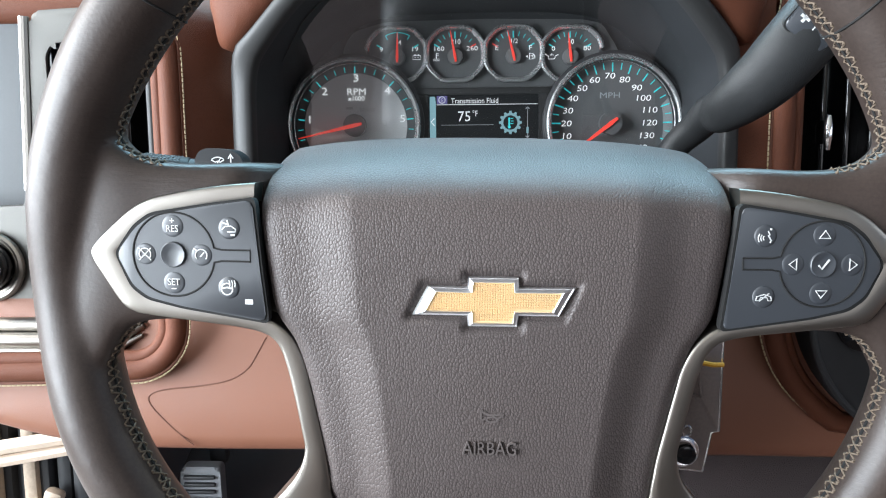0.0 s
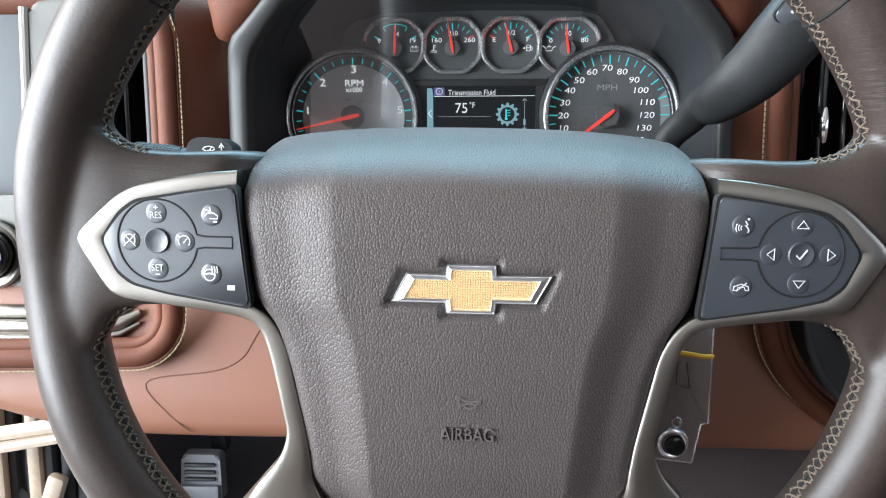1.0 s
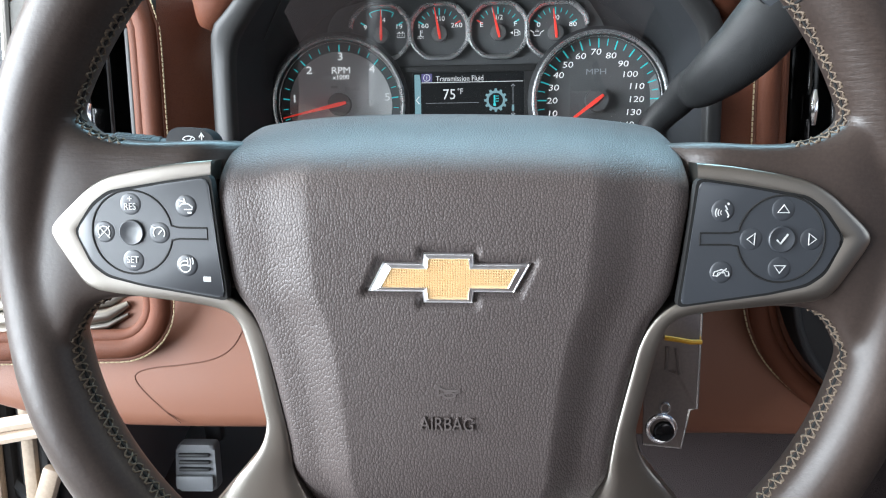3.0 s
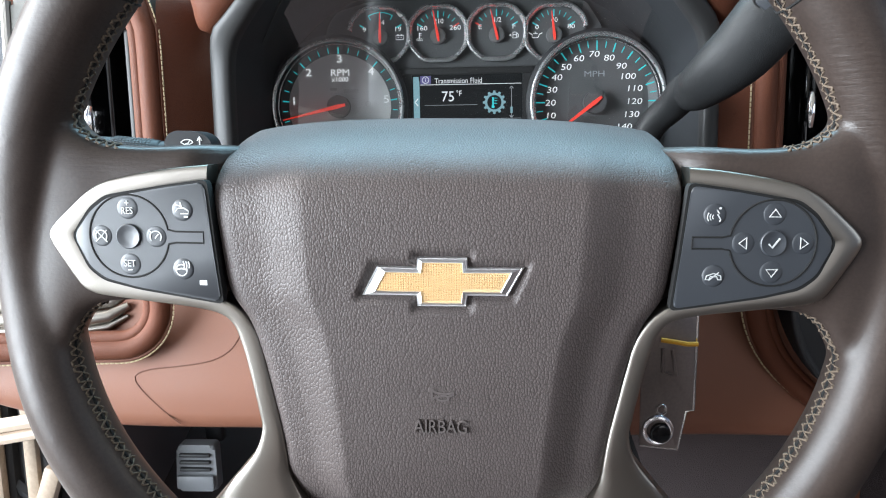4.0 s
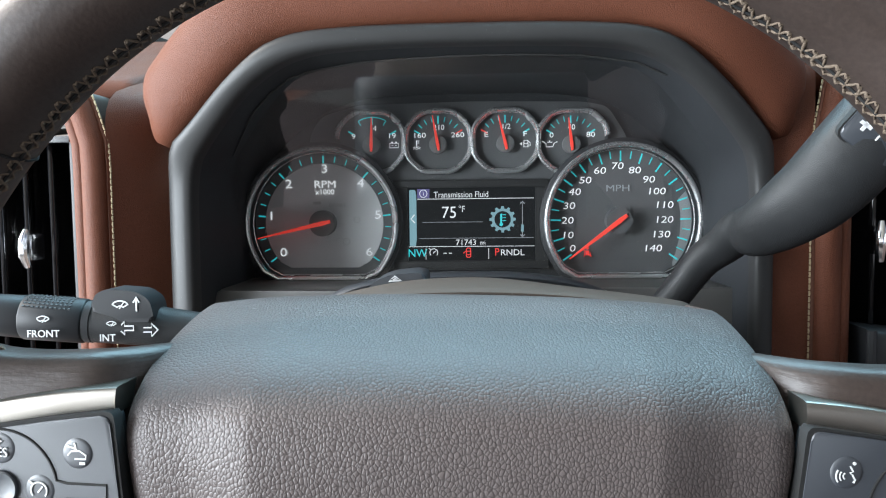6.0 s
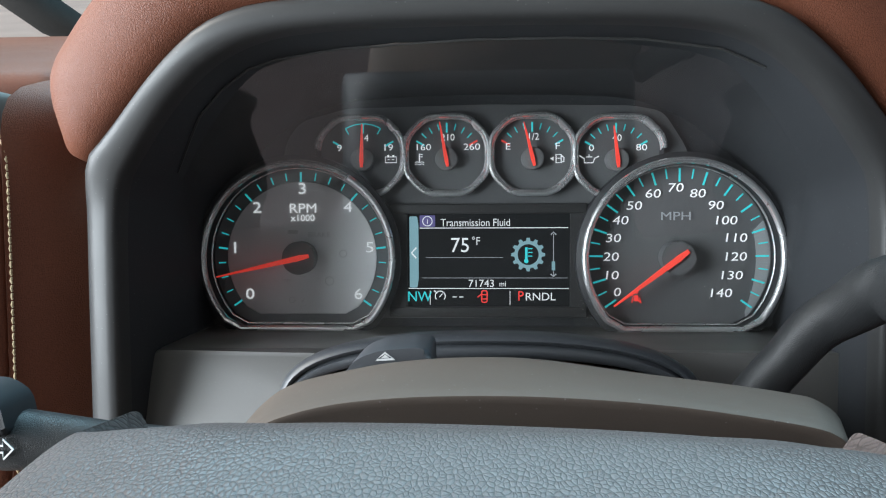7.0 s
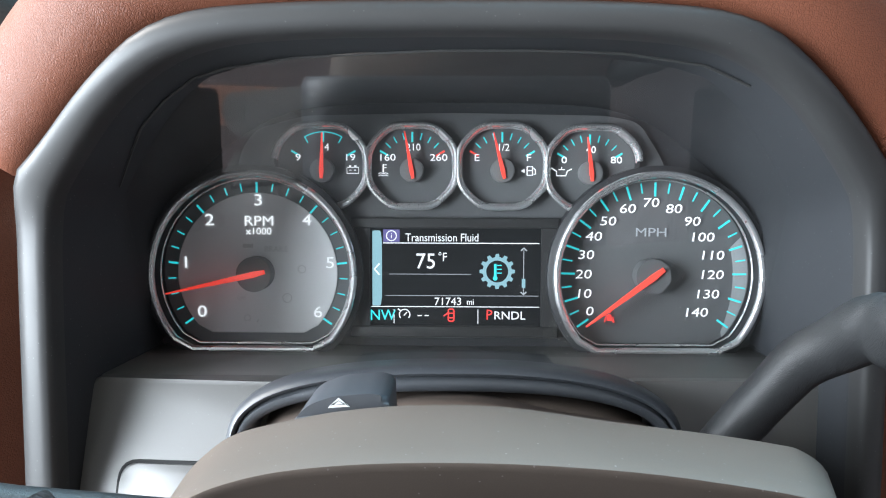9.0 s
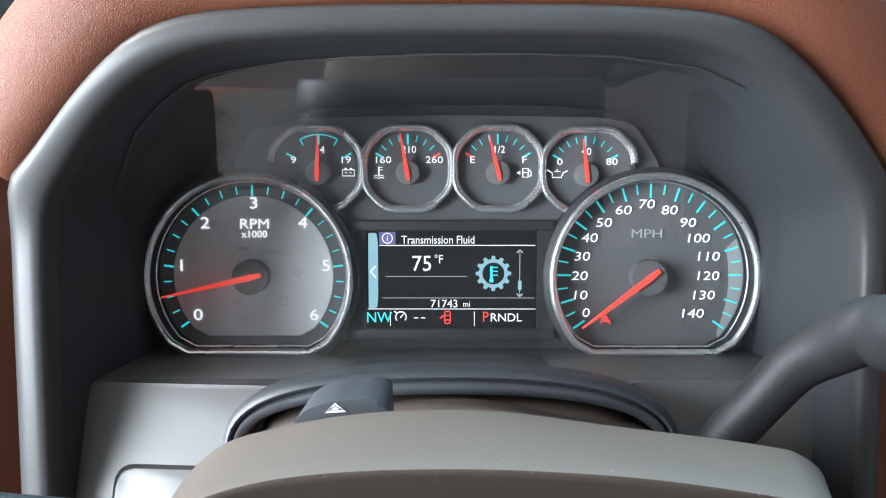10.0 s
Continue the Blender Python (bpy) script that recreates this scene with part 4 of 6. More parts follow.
part("sleeve", merged(tube([(0.176, 0.450, -0.130), (0.172, 0.448, -0.150), (0.170, 0.452, -0.17)], 0.0042, 10), tube([(0.128, 0.447, -0.205), (0.131, 0.447, -0.225), (0.140, 0.448, -0.250), (0.150, 0.45, -0.28)], 0.0042, 10)), BLACK, harness)

# ---- brake pedal ----
pedal = thing("brake_pedal", (-0.277, 0.72, -0.40), "ribbed grey brake pedal in the dark footwell", "pedal")
part("pad", prism(rounded(mm((-298, -345), (-256, -345), (-255, -398), (-301, -398)), 0.006), 0.700, 0.716, 0.004, 3), PEDAL, pedal)
part("ribs", merged(*[box((-0.278, 0.699, z), (0.034, 0.006, 0.004), 0.0015) for z in (-0.356, -0.364, -0.372)]), BLACK, pedal)
part("face_bar", box((-0.278, 0.697, -0.386), (0.042, 0.006, 0.016), 0.003), PEDAL, pedal, "worn bright lower bar")
part("arm", box((-0.272, 0.735, -0.30), (0.020, 0.016, 0.12), 0.004, (14, 0, 0)), BLACK, pedal)

# ---- centre stack corner ----
stack = thing("centre_stack", (0.33, 0.52, -0.2), "dark centre console edge with a seat-heater switch", "console")
part("panel", prism([(x + 0.032, z) for x, z in ridge_path(1, 0.0)][10:] + [(0.52, -0.245), (0.52, -0.09)], 0.512, 0.55, 0.004, 3), BLACK, stack)
part("edge_strip", tube([(x + 0.033, 0.512, z) for x, z in ridge_path(1, 0.0)][10:], 0.0030, 10), BLACK, stack)
part("switch_plate", prism(rounded(mm((278, -133), (339, -133), (339, -173), (294, -167), (284, -157)), 0.006), 0.508, 0.52, 0.002), GLOSS, stack)
part("seat_symbol", merged(stroke(mm((290.5, -147), (291.5, -155), (298.5, -155.5)), 0.5072, 0.0014), stroke(mm((294.5, -147), (296.5, -152)), 0.5072, 0.0009), stroke(mm((297.5, -147), (299.5, -152)), 0.5072, 0.0009)), WHITE, stack)
part("indicator", prism(circle(0.2940, -0.1435, 0.0018, 10), 0.5068, 0.51), LED, stack, "blue indicator light")

# ---- windscreen pillar ----
pillar = thing("windscreen_pillar", (-0.45, 0.95, 0.15), "black windscreen pillar and frit edge", "pillar")
part("post", tube([(-0.53, 0.92, 0.330), (-0.468, 0.94, 0.268), (-0.436, 0.95, 0.240), (-0.405, 0.95, 0.224), (-0.35, 0.96, 0.210), (-0.20, 0.98, 0.19), (0.1, 1.0, 0.18)], [0.030, 0.024, 0.020, 0.016, 0.012, 0.010, 0.010], 12), FRIT, pillar)

# ---- steering wheel ----
HUB = TILT @ Matrix.Translation((0.0188, 0, -0.0758)) @ pose(0, 0, 0, 0, 1.14, 0)
wheel = thing("steering_wheel", (0, 0.28, 0), "dark brown leather steering wheel with silver spokes and switches", "steering wheel", base=HUB)


def fused(bms, voxel, rounds):
    """One skin over several solids, with soft fillets where they meet."""
    for bm in bms:
        bmesh.ops.recalc_face_normals(bm, faces=bm.faces)
    me = bpy.data.meshes.new("skin")
    bm = merged(*bms)
    bm.to_mesh(me)
    bm.free()
    ob = new("skin", me)
    skin = ob.modifiers.new("skin", "REMESH")
    skin.mode, skin.voxel_size = "VOXEL", voxel
    soft = ob.modifiers.new("soft", "SMOOTH")
    soft.factor, soft.iterations = 0.5, rounds
    done = bpy.data.meshes.new_from_object(ob.evaluated_get(bpy.context.evaluated_depsgraph_get()))
    bpy.data.objects.remove(ob)
    bpy.data.meshes.remove(me)
    out = bmesh.new()
    out.from_mesh(done)
    bpy.data.meshes.remove(done)
    return out


def rim_fat(deg):
    """The rim swells at the thumb grips and a little beside the spokes."""
    grips = math.exp(-(((deg - 38) / 16) ** 2)) + math.exp(-(((deg - 142) / 16) ** 2))
    return 1.035 + 0.10 * grips


def rim():
    rings = []
    for i in range(160):
        a = 2 * math.pi * i / 160
        fat = rim_fat(math.degrees(a))
        near = min(abs((math.degrees(a) - 4 + 90) % 180 - 90), 90)
        dent = 0.0092 * math.exp(-((near / 14) ** 2))
        ring = []
        for k in range(28):
            t = 2 * math.pi * k / 28
            r = 0.1922 + 0.0163 * fat * math.cos(t)
            y = 0.2825 + dent + 0.0178 * fat * math.sin(t)
            ring.append((r * math.cos(a), y, r * math.sin(a)))
        rings.append(ring)
    bm = loft(rings + rings[:1], caps=False)
    bmesh.ops.remove_doubles(bm, verts=bm.verts, dist=1e-6)
    return bm


def spoke(sign):
    """Leather that runs from the rim over the spoke and behind the airbag cover."""
    up = [(0.080, 0.0470), (0.0925, 0.0496), (0.0985, 0.0508), (0.112, 0.0508), (0.130, 0.0500), (0.143, 0.0505), (0.151, 0.0520), (0.158, 0.0550), (0.1640, 0.0610), (0.1690, 0.0710), (0.176, 0.0850), (0.192, 0.0860)]
    low = [(0.060, -0.0200), (0.080, -0.0200), (0.110, -0.0200), (0.135, -0.0195), (0.150, -0.0200), (0.158, -0.0218), (0.1645, -0.0270), (0.170, -0.0370), (0.178, -0.0520), (0.192, -0.0560)]
    face = [(0.060, 0.3200), (0.080, 0.3120), (0.090, 0.3020), (0.096, 0.2925), (0.100, 0.2855), (0.106, 0.2796), (0.114, 0.2758), (0.150, 0.2740), (0.162, 0.2735), (0.174, 0.2740), (0.192, 0.2765)]
    rings = []
    for i in range(61):
        a = 0.0825 + 0.1090 * i / 60
        u, l, f = curve_at(up, a), curve_at(low, a), curve_at(face, a)
        back = 0.298 + 0.030 * ease((0.112 - a) / 0.03)
        ring = []
        for k in range(36):
            t = 2 * math.pi * k / 36
            c, s = math.cos(t), math.sin(t)
            ring.append((sign * a, (f + back) / 2 - (back - f) / 2 * math.copysign(abs(s) ** 0.45, s), (u + l) / 2 + (u - l) / 2 * math.copysign(abs(c) ** 0.55, c)))
        rings.append(ring)
    return loft(rings)


rim_skin = fused([rim(), spoke(-1), spoke(1)], 0.0017, 14)
RIM_TREE = BVHTree.FromBMesh(rim_skin)
part("rim", rim_skin, RIM_LEATHER, wheel, "smooth dark brown leather rim and spoke covers", 180)

TRIM_OUT = mm((-101.4, 42.4), (-115, 41.2), (-130, 39.0), (-141, 36.8), (-148, 34.8), (-156, 30.2), (-165.5, 21.8), (-171.4, 16.0), (-173.6, 12.0), (-172.4, 7.6), (-168.2, 0.6), (-161, -10.5), (-156, -14), (-149, -15.6), (-128, -18.1), (-109, -20.4), (-98, -23.2), (-92.5, -28), (-89.5, -36), (-87, -46), (-83, -66), (-81.8, -76), (-85.5, -87), (-94, -98), (-104, -110), (-112, -120), (-120, -132))
TRIM_IN = mm((-101.8, 34.0), (-114, 32.6), (-128, 30.2), (-138, 28.4), (-143.8, 26.6), (-148.4, 23.8), (-154, 18.6), (-158.6, 13.6), (-160.4, 11.6), (-158.6, 7.6), (-154.8, 0.2), (-150, -5.0), (-146.6, -6.6), (-141, -8.2), (-124, -11.4), (-106, -14.2), (-95.5, -16.8), (-87.2, -23.6), (-81.5, -34), (-78.6, -46), (-74.3, -66), (-72.3, -76), (-70.6, -88), (-69.5, -97), (-63, -111), (-59, -121), (-55, -133))
PAD = mm((-101.6, 35.3), (-121, 32.6), (-145.5, 28.2), (-153, 22.8), (-161.8, 11.6), (-155, -2), (-148, -7.2), (-133, -10.8), (-96.0, -16.3), (-98.5, 5))
ROUND = (-0.1362, 0.0116)
PAD_R = mirror(PAD)[::-1]


def trim_ribbon(sign):
    """Crowned metal trim between its outer and inner edge, with thin rounded edges."""
    n = (len(TRIM_OUT) - 1) * 4
    cross = [(0.0, 0.0150), (0.0, 0.0026), (0.012, 0.0014), (0.04, 0.0007), (0.09, 0.0004), (0.25, 0.00015), (0.5, 0.0), (0.75, 0.00015), (0.91, 0.0004), (0.96, 0.0008), (0.988, 0.0015), (1.0, 0.0028), (1.0, 0.0150)]
    rings = []
    for i in range(n + 1):
        s = i / 4
        o, q = ([curve_at([(k, p[c]) for k, p in enumerate(line)], s) for c in (0, 1)] for line in (TRIM_OUT, TRIM_IN))
        wide = math.hypot(o[0] - q[0], o[1] - q[1])
        rings.append([(-sign * (o[0] + (q[0] - o[0]) * v), 0.2712 + d * (1 + 40 * max(wide - 0.010, 0) if d < 0.001 else 1), o[1] + (q[1] - o[1]) * v) for v, d in cross])
    return loft(rings)



def grown(points, d):
    cx, cz = sum(p[0] for p in points) / len(points), sum(p[1] for p in points) / len(points)
    return [(x + d * (1 if x > cx else -1) * min(1, abs(x - cx) / 0.015), z + d * (1 if z > cz else -1) * min(1, abs(z - cz) / 0.012)) for x, z in points]


def dome(x, z, r, y, h, dish=False):
    """A round key: a low dome, or a dished one."""
    prof = [(1.0, 0.004), (1.0, 0.1 * h), (0.93, 0.55 * h), (0.78, 0.85 * h), (0.5, h), (0.2, h), (0.01, h)]
    if dish:
        prof = [(1.0, 0.0), (1.0, 0.75 * h), (0.93, h), (0.85, 0.95 * h), (0.6, 0.55 * h), (0.3, 0.4 * h), (0.01, 0.38 * h)]
    prof[0] = (1.0, -0.002)
    return loft([[(x + q * r * math.cos(a), y - d, z + q * r * math.sin(a)) for a in (2 * math.pi * i / 28 for i in range(28))] for q, d in prof])


def tipped(bm):
    """Lean a switch panel back towards the rim."""
    for v in bm.verts:
        v.co.y += 0.062 * (abs(v.co.x) - 0.152)
    return bm


for sign, pad in ((-1, PAD), (1, PAD_R)):
    part("spoke_trim", trim_ribbon(sign), SATIN, wheel, "satin nickel spoke trim", 40)
    part("panel_joint", tipped(prism(rounded(grown(pad, 0.0012), 0.003, 4), 0.2709, 0.276)), GAP, wheel)
    panel = part("switch_panel", tipped(prism(rounded(pad, 0.003, 4), 0.2704, 0.28, 0.0006)), SWITCH, wheel, "dark blue-grey switch panel on the spoke")
    rx, rz = sign * -ROUND[0] * 1.0, ROUND[1]
    # groove round the key cluster and its little neck towards the hub
    gap0 = 180 if sign > 0 else 0
    ringpts = [(rx + 0.0180 * math.cos(radians(gap0 + d)), rz + 0.0180 * math.sin(radians(gap0 + d))) for d in range(10, 351, 5)]
    hx = rx - sign * 0.0335
    path = ringpts + ([(rx - sign * 0.0212, rz + 0.0024 * (-1 if sign < 0 else 1)), (hx, rz + 0.0024 * (-1 if sign < 0 else 1)), (hx, rz - 0.0024 * (-1 if sign < 0 else 1)), (rx - sign * 0.0212, rz - 0.0024 * (-1 if sign < 0 else 1))])
    part("cluster_groove", tipped(tube([(x, 0.2704, z) for x, z in path], 0.00045, 6, loop=True)), GAP, panel)
    yb = 0.2706
    keys = [(0, 0.0122, 0.0049, 0), (0, -0.0122, 0.0049, 0), (-0.0124, 0, 0.0048, 0), (0.0124, 0, 0.0048, 0), (0, 0, 0.0055, 1)]
    for dx, dz, r, mid in keys:
        part("key", tipped(dome(rx + dx, rz + dz, r, yb, 0.0006 if not mid else 0.0014, bool(mid))), SWITCH, panel)
    part("key", tipped(dome(sign * 0.1115, 0.0233, 0.0048, yb, 0.0008)), SWITCH, panel)
    part("key", tipped(dome(sign * 0.1122, -0.0022, 0.0048, yb, 0.0008)), SWITCH, panel)
    yi = yb - 0.0010
    icons = []
    if sign < 0:
        icons += [words("RES", rx, rz + 0.0110, yi, 0.0051, wide=0.85), stroke([(rx - 0.0012, rz + 0.0150), (rx + 0.0012, rz + 0.0150)], yi, 0.0005), stroke([(rx, rz + 0.0138), (rx, rz + 0.0162)], yi, 0.0005)]
        icons += [words("SET", rx, rz - 0.0116, yi, 0.0051, wide=0.85), stroke([(rx - 0.0013, rz - 0.0152), (rx + 0.0013, rz - 0.0152)], yi, 0.0005)]
        for cx, cross in ((rx - 0.0124, True), (rx + 0.0124, False)):
            icons.append(stroke([(cx + 0.0031 * math.cos(radians(d)), rz + 0.0031 * math.sin(radians(d))) for d in range(-40, 221, 20)], yi, 0.00055))
            icons.append(stroke([(cx - 0.0005, rz - 0.0008), (cx + 0.0016, rz + 0.0016)], yi, 0.0006))
            if cross:
                icons.append(stroke([(cx - 0.0032, rz - 0.0032), (cx + 0.0032, rz + 0.0032)], yi, 0.0005))
                icons.append(stroke([(cx - 0.0032, rz + 0.0032), (cx + 0.0032, rz - 0.0032)], yi, 0.0005))
            else:
                icons.append(stroke([(cx - 0.0040, rz + 0.0036), (cx - 0.0022, rz + 0.0024)], yi, 0.0007))
        kx, kz = -0.1115, 0.0233
        icons += [stroke([(kx - 0.0035, kz - 0.0006), (kx - 0.0020, kz + 0.0010), (kx + 0.0012, kz + 0.0012), (kx + 0.0036, kz - 0.0004), (kx + 0.0034, kz - 0.0018), (kx - 0.0008, kz - 0.0018)], yi, 0.0006), stroke([(kx - 0.0036, kz + 0.0030), (kx + 0.0002, kz + 0.0018)], yi, 0.0007), stroke([(kx - 0.0008, kz + 0.0042), (kx - 0.0002, kz + 0.0020)], yi, 0.0007), stroke([(kx + 0.0010, kz - 0.0034), (kx + 0.0032, kz - 0.0034)], yi, 0.0009)]
        kx, kz = -0.1122, -0.0022
        icons += [stroke([(kx - 0.0008 + 0.0030 * math.cos(radians(d)), kz - 0.0005 + 0.0030 * math.sin(radians(d))) for d in range(60, 391, 18)], yi, 0.0006), stroke([(kx - 0.0034, kz - 0.0002), (kx - 0.0008, kz + 0.0004), (kx + 0.0018, kz - 0.0002)], yi, 0.0008)]
        icons += [stroke([(kx + 0.0005 + 0.0014 * k + 0.0003 * math.sin(q), kz + 0.0006 + 0.0009 * q) for q in range(5)], yi, 0.00055) for k in range(3)]
        icons.append(stroke([(-0.1052, -0.0080), (-0.1018, -0.0080)], 0.2702, 0.0021))
    else:
        for ang in (0, 90, 180, 270):
            c, s = math.cos(radians(ang)), math.sin(radians(ang))
            cx, cz = rx + 0.0124 * c, rz + 0.0122 * s
            pts = [(2.3, 0), (-1.5, 2.9), (-1.5, -2.9)]
            icons.append(stroke([(cx + (p * c - q * s) / 1000, cz + (p * s + q * c) / 1000) for p, q in pts], yi, 0.0007, True))
        icons.append(stroke([(rx - 0.0026, rz - 0.0002), (rx - 0.0006, rz - 0.0022), (rx + 0.0030, rz + 0.0026)], 0.2706 - 0.0012, 0.0009))
        kx, kz = 0.1115, 0.0233
        icons += [stroke([(kx - 0.0002 - 0.0012 * k - 0.0012 * math.cos(radians(d)), kz - 0.0010 + (0.0012 + 0.0006 * k) * math.sin(radians(d))) for d in range(-60, 61, 20)], yi, 0.00045) for k in range(3)]
        icons += [stroke([(kx + 0.0008, kz + 0.0026), (kx + 0.0020, kz + 0.0006), (kx + 0.0010, kz + 0.0002), (kx + 0.0018, kz - 0.0006), (kx + 0.0028, kz - 0.0024), (kx + 0.0022, kz - 0.0034)], yi, 0.0006), prism(circle(kx + 0.0024, kz + 0.0034, 0.0006, 10), yi, yi + 0.0004)]
        kx, kz = 0.1122, -0.0022
        icons += [stroke([(kx - 0.0040, kz - 0.0018), (kx - 0.0036, kz + 0.0002), (kx, kz + 0.0014), (kx + 0.0036, kz + 0.0002), (kx + 0.0040, kz - 0.0018), (kx + 0.0022, kz - 0.0018), (kx + 0.0016, kz - 0.0002), (kx - 0.0016, kz - 0.0002), (kx - 0.0022, kz - 0.0018)], yi, 0.0005, True), stroke([(kx - 0.0024, kz - 0.0022), (kx + 0.0026, kz + 0.0020)], yi, 0.0005)]
    centres = [(rx + dx, rz + dz) for dx, dz, r, mid in keys] + [(sign * 0.1115, 0.0233), (sign * 0.1122, -0.0022), (sign * 0.1035, -0.0080)]
    groups = {}
    for bm in icons:
        mx, mz = sum(v.co.x for v in bm.verts) / len(bm.verts), sum(v.co.z for v in bm.verts) / len(bm.verts)
        near = min(range(len(centres)), key=lambda k: math.hypot(mx - centres[k][0], mz - centres[k][1]))
        if near < 7:
            bmesh.ops.translate(bm, verts=bm.verts, vec=(-centres[near][0], 0, -centres[near][1]))
            bmesh.ops.scale(bm, verts=bm.verts, vec=(0.82, 1, 0.82))
            bmesh.ops.translate(bm, verts=bm.verts, vec=(centres[near][0], 0, centres[near][1]))
        groups.setdefault(near, []).append(bm)
    for some in groups.values():
        part("symbol", tipped(merged(*some)), WHITE, panel, "white printed symbol")

BADGE = mm((-33.7, -11.0), (-27.3, 1.3), (-10.8, 1.0), (-10.4, 5.3), (10.2, 5.3), (10.6, 1.1), (33.8, 1.4), (27.2, -10.7), (10.6, -10.8), (10.0, -15.4), (-10.4, -15.5), (-10.8, -11.0))
DISH = mm((-37.2, -12.8), (-30.0, 3.6), (-13.2, 3.4), (-12.8, 7.8), (12.6, 7.8), (13.0, 3.4), (37.2, 3.6), (30.4, -13.2), (13.2, -13.4), (12.8, -17.8), (-12.8, -17.8), (-13.2, -13.4))


def outline_distance(px, pz, poly):
    """Signed distance to an outline, negative inside."""
    inside, best = np.zeros(px.shape, bool), np.full(px.shape, 9.0)
    for (x0, z0), (x1, z1) in zip(poly, poly[1:] + poly[:1]):
        u = np.clip(((px - x0) * (x1 - x0) + (pz - z0) * (z1 - z0)) / ((x1 - x0) ** 2 + (z1 - z0) ** 2), 0, 1)
        best = np.minimum(best, np.hypot(px - x0 - u * (x1 - x0), pz - z0 - u * (z1 - z0)))
        cut = ((z0 > pz) != (z1 > pz)) & (px < (x1 - x0) * (pz - z0) / (z1 - z0 + 1e-12) + x0)
        inside ^= cut
    return np.where(inside, -best, best)


def airbag_cover():
    rows = [(-0.1225, 0.300, 0.0575), (-0.1205, 0.285, 0.0605), (-0.114, 0.274, 0.0635), (-0.104, 0.2675, 0.0675), (-0.094, 0.2648, 0.0712), (-0.084, 0.2634, 0.0716), (-0.062, 0.2622, 0.0752), (-0.042, 0.2614, 0.0792), (-0.026, 0.2612, 0.0845), (-0.013, 0.2612, 0.0925), (0.000, 0.2613, 0.0952), (0.018, 0.2618, 0.0972), (0.030, 0.2634, 0.0986), (0.038, 0.2660, 0.0988), (0.0450, 0.2724, 0.0985), (0.0510, 0.2830, 0.0985), (0.0564, 0.299, 0.0984), (0.0610, 0.318, 0.0978), (0.0636, 0.332, 0.0965), (0.0630, 0.339, 0.0955), (0.058, 0.342, 0.094)]
    run = [0.0]
    for p, q in zip(rows, rows[1:]):
        run.append(run[-1] + math.hypot(q[0] - p[0], q[1] - p[1]))
    n, m = 190, 191
    line = []
    for i in range(n):
        s = run[-1] * i / (n - 1)
        line.append([curve_at([(r, row[c]) for r, row in zip(run, rows)], s) for c in range(3)])
    line = np.array(line)
    side = np.linspace(-1, 1, m)
    side = np.sign(side) * np.abs(side) ** 0.92
    b, y, w = (line[:, c][:, None] * np.ones(m) for c in range(3))
    q = np.abs(side)[None] * np.ones((n, 1))
    x = side[None] * w
    step = lambda v: np.clip(v, 0, 1) ** 2 * (3 - 2 * np.clip(v, 0, 1))
    fall_off = 0.0036 * step((q - 0.58) / 0.25) + 0.0046 * np.clip((q - 0.60) / 0.40, 0, 1)
    y = y + fall_off * (1 - 0.40 * step((b + 0.010) / 0.070)) + 0.0022 * np.clip((q - 0.92) / 0.08, 0, 1) ** 2 - 0.0012 * (1 - q**2)
    b = b - (0.0026 * q**2 + 0.0032 * q**4) * step(b / 0.055)
    b = b - 0.004 * q**2 * step((-b - 0.10) / 0.03)
    d = outline_distance(x, b, DISH)
    front = y < 0.272
    y = np.where(front, y + 0.0030 * step((0.0004 - d) / 0.0022), y)
    bm = bmesh.new()
    grid = [[bm.verts.new((x[i, j], y[i, j], b[i, j])) for j in range(m)] for i in range(n)]
    for i in range(n - 1):
        for j in range(m - 1):
            bm.faces.new((grid[i][j], grid[i][j + 1], grid[i + 1][j + 1], grid[i + 1][j]))
    # turned-back edge
    edge = [grid[i][0] for i in range(n)] + [grid[-1][j] for j in range(1, m)] + [grid[i][-1] for i in range(n - 2, -1, -1)] + [grid[0][j] for j in range(m - 2, 0, -1)]
    back = [bm.verts.new((v.co.x * 0.975, max(v.co.y + 0.022, 0.300), v.co.z * 0.98)) for v in edge]
    for i in range(len(edge)):
        j = (i + 1) % len(edge)
        bm.faces.new((edge[i], edge[j], back[j], back[i]))
    return bm


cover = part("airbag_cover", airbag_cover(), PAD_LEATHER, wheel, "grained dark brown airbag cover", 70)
lettering = words("AIRBAG", -0.0004, -0.0677, 0.2612, 0.0083, depth=0.0011, wide=0.80)
part("embossed_lettering", lettering, EMBOSS, cover)
horn = merged(
    stroke(mm((-4.5, -50.7), (-4.3, -53.4), (-4.3, -56.3)), 0.2602, 0.0009),
    stroke(mm((-4.3, -50.9), (-3.2, -52.2), (-1.0, -52.9), (2.2, -53.1), (4.6, -52.7)), 0.2602, 0.0009),
    stroke(mm((-4.2, -56.0), (-3.1, -54.9), (-1.9, -54.2)), 0.2602, 0.0009),
    stroke([(0.0005 + 0.0025 * math.cos(a), -0.0550 + 0.0011 * math.sin(a)) for a in (2 * math.pi * k / 24 for k in range(24))], 0.2602, 0.0008, True),
    stroke(mm((4.7, -52.3), (4.7, -54.0)), 0.2602, 0.0009), stroke(mm((4.5, -53.6), (2.9, -54.4)), 0.2602, 0.0008))
part("embossed_horn", horn, EMBOSS, cover)
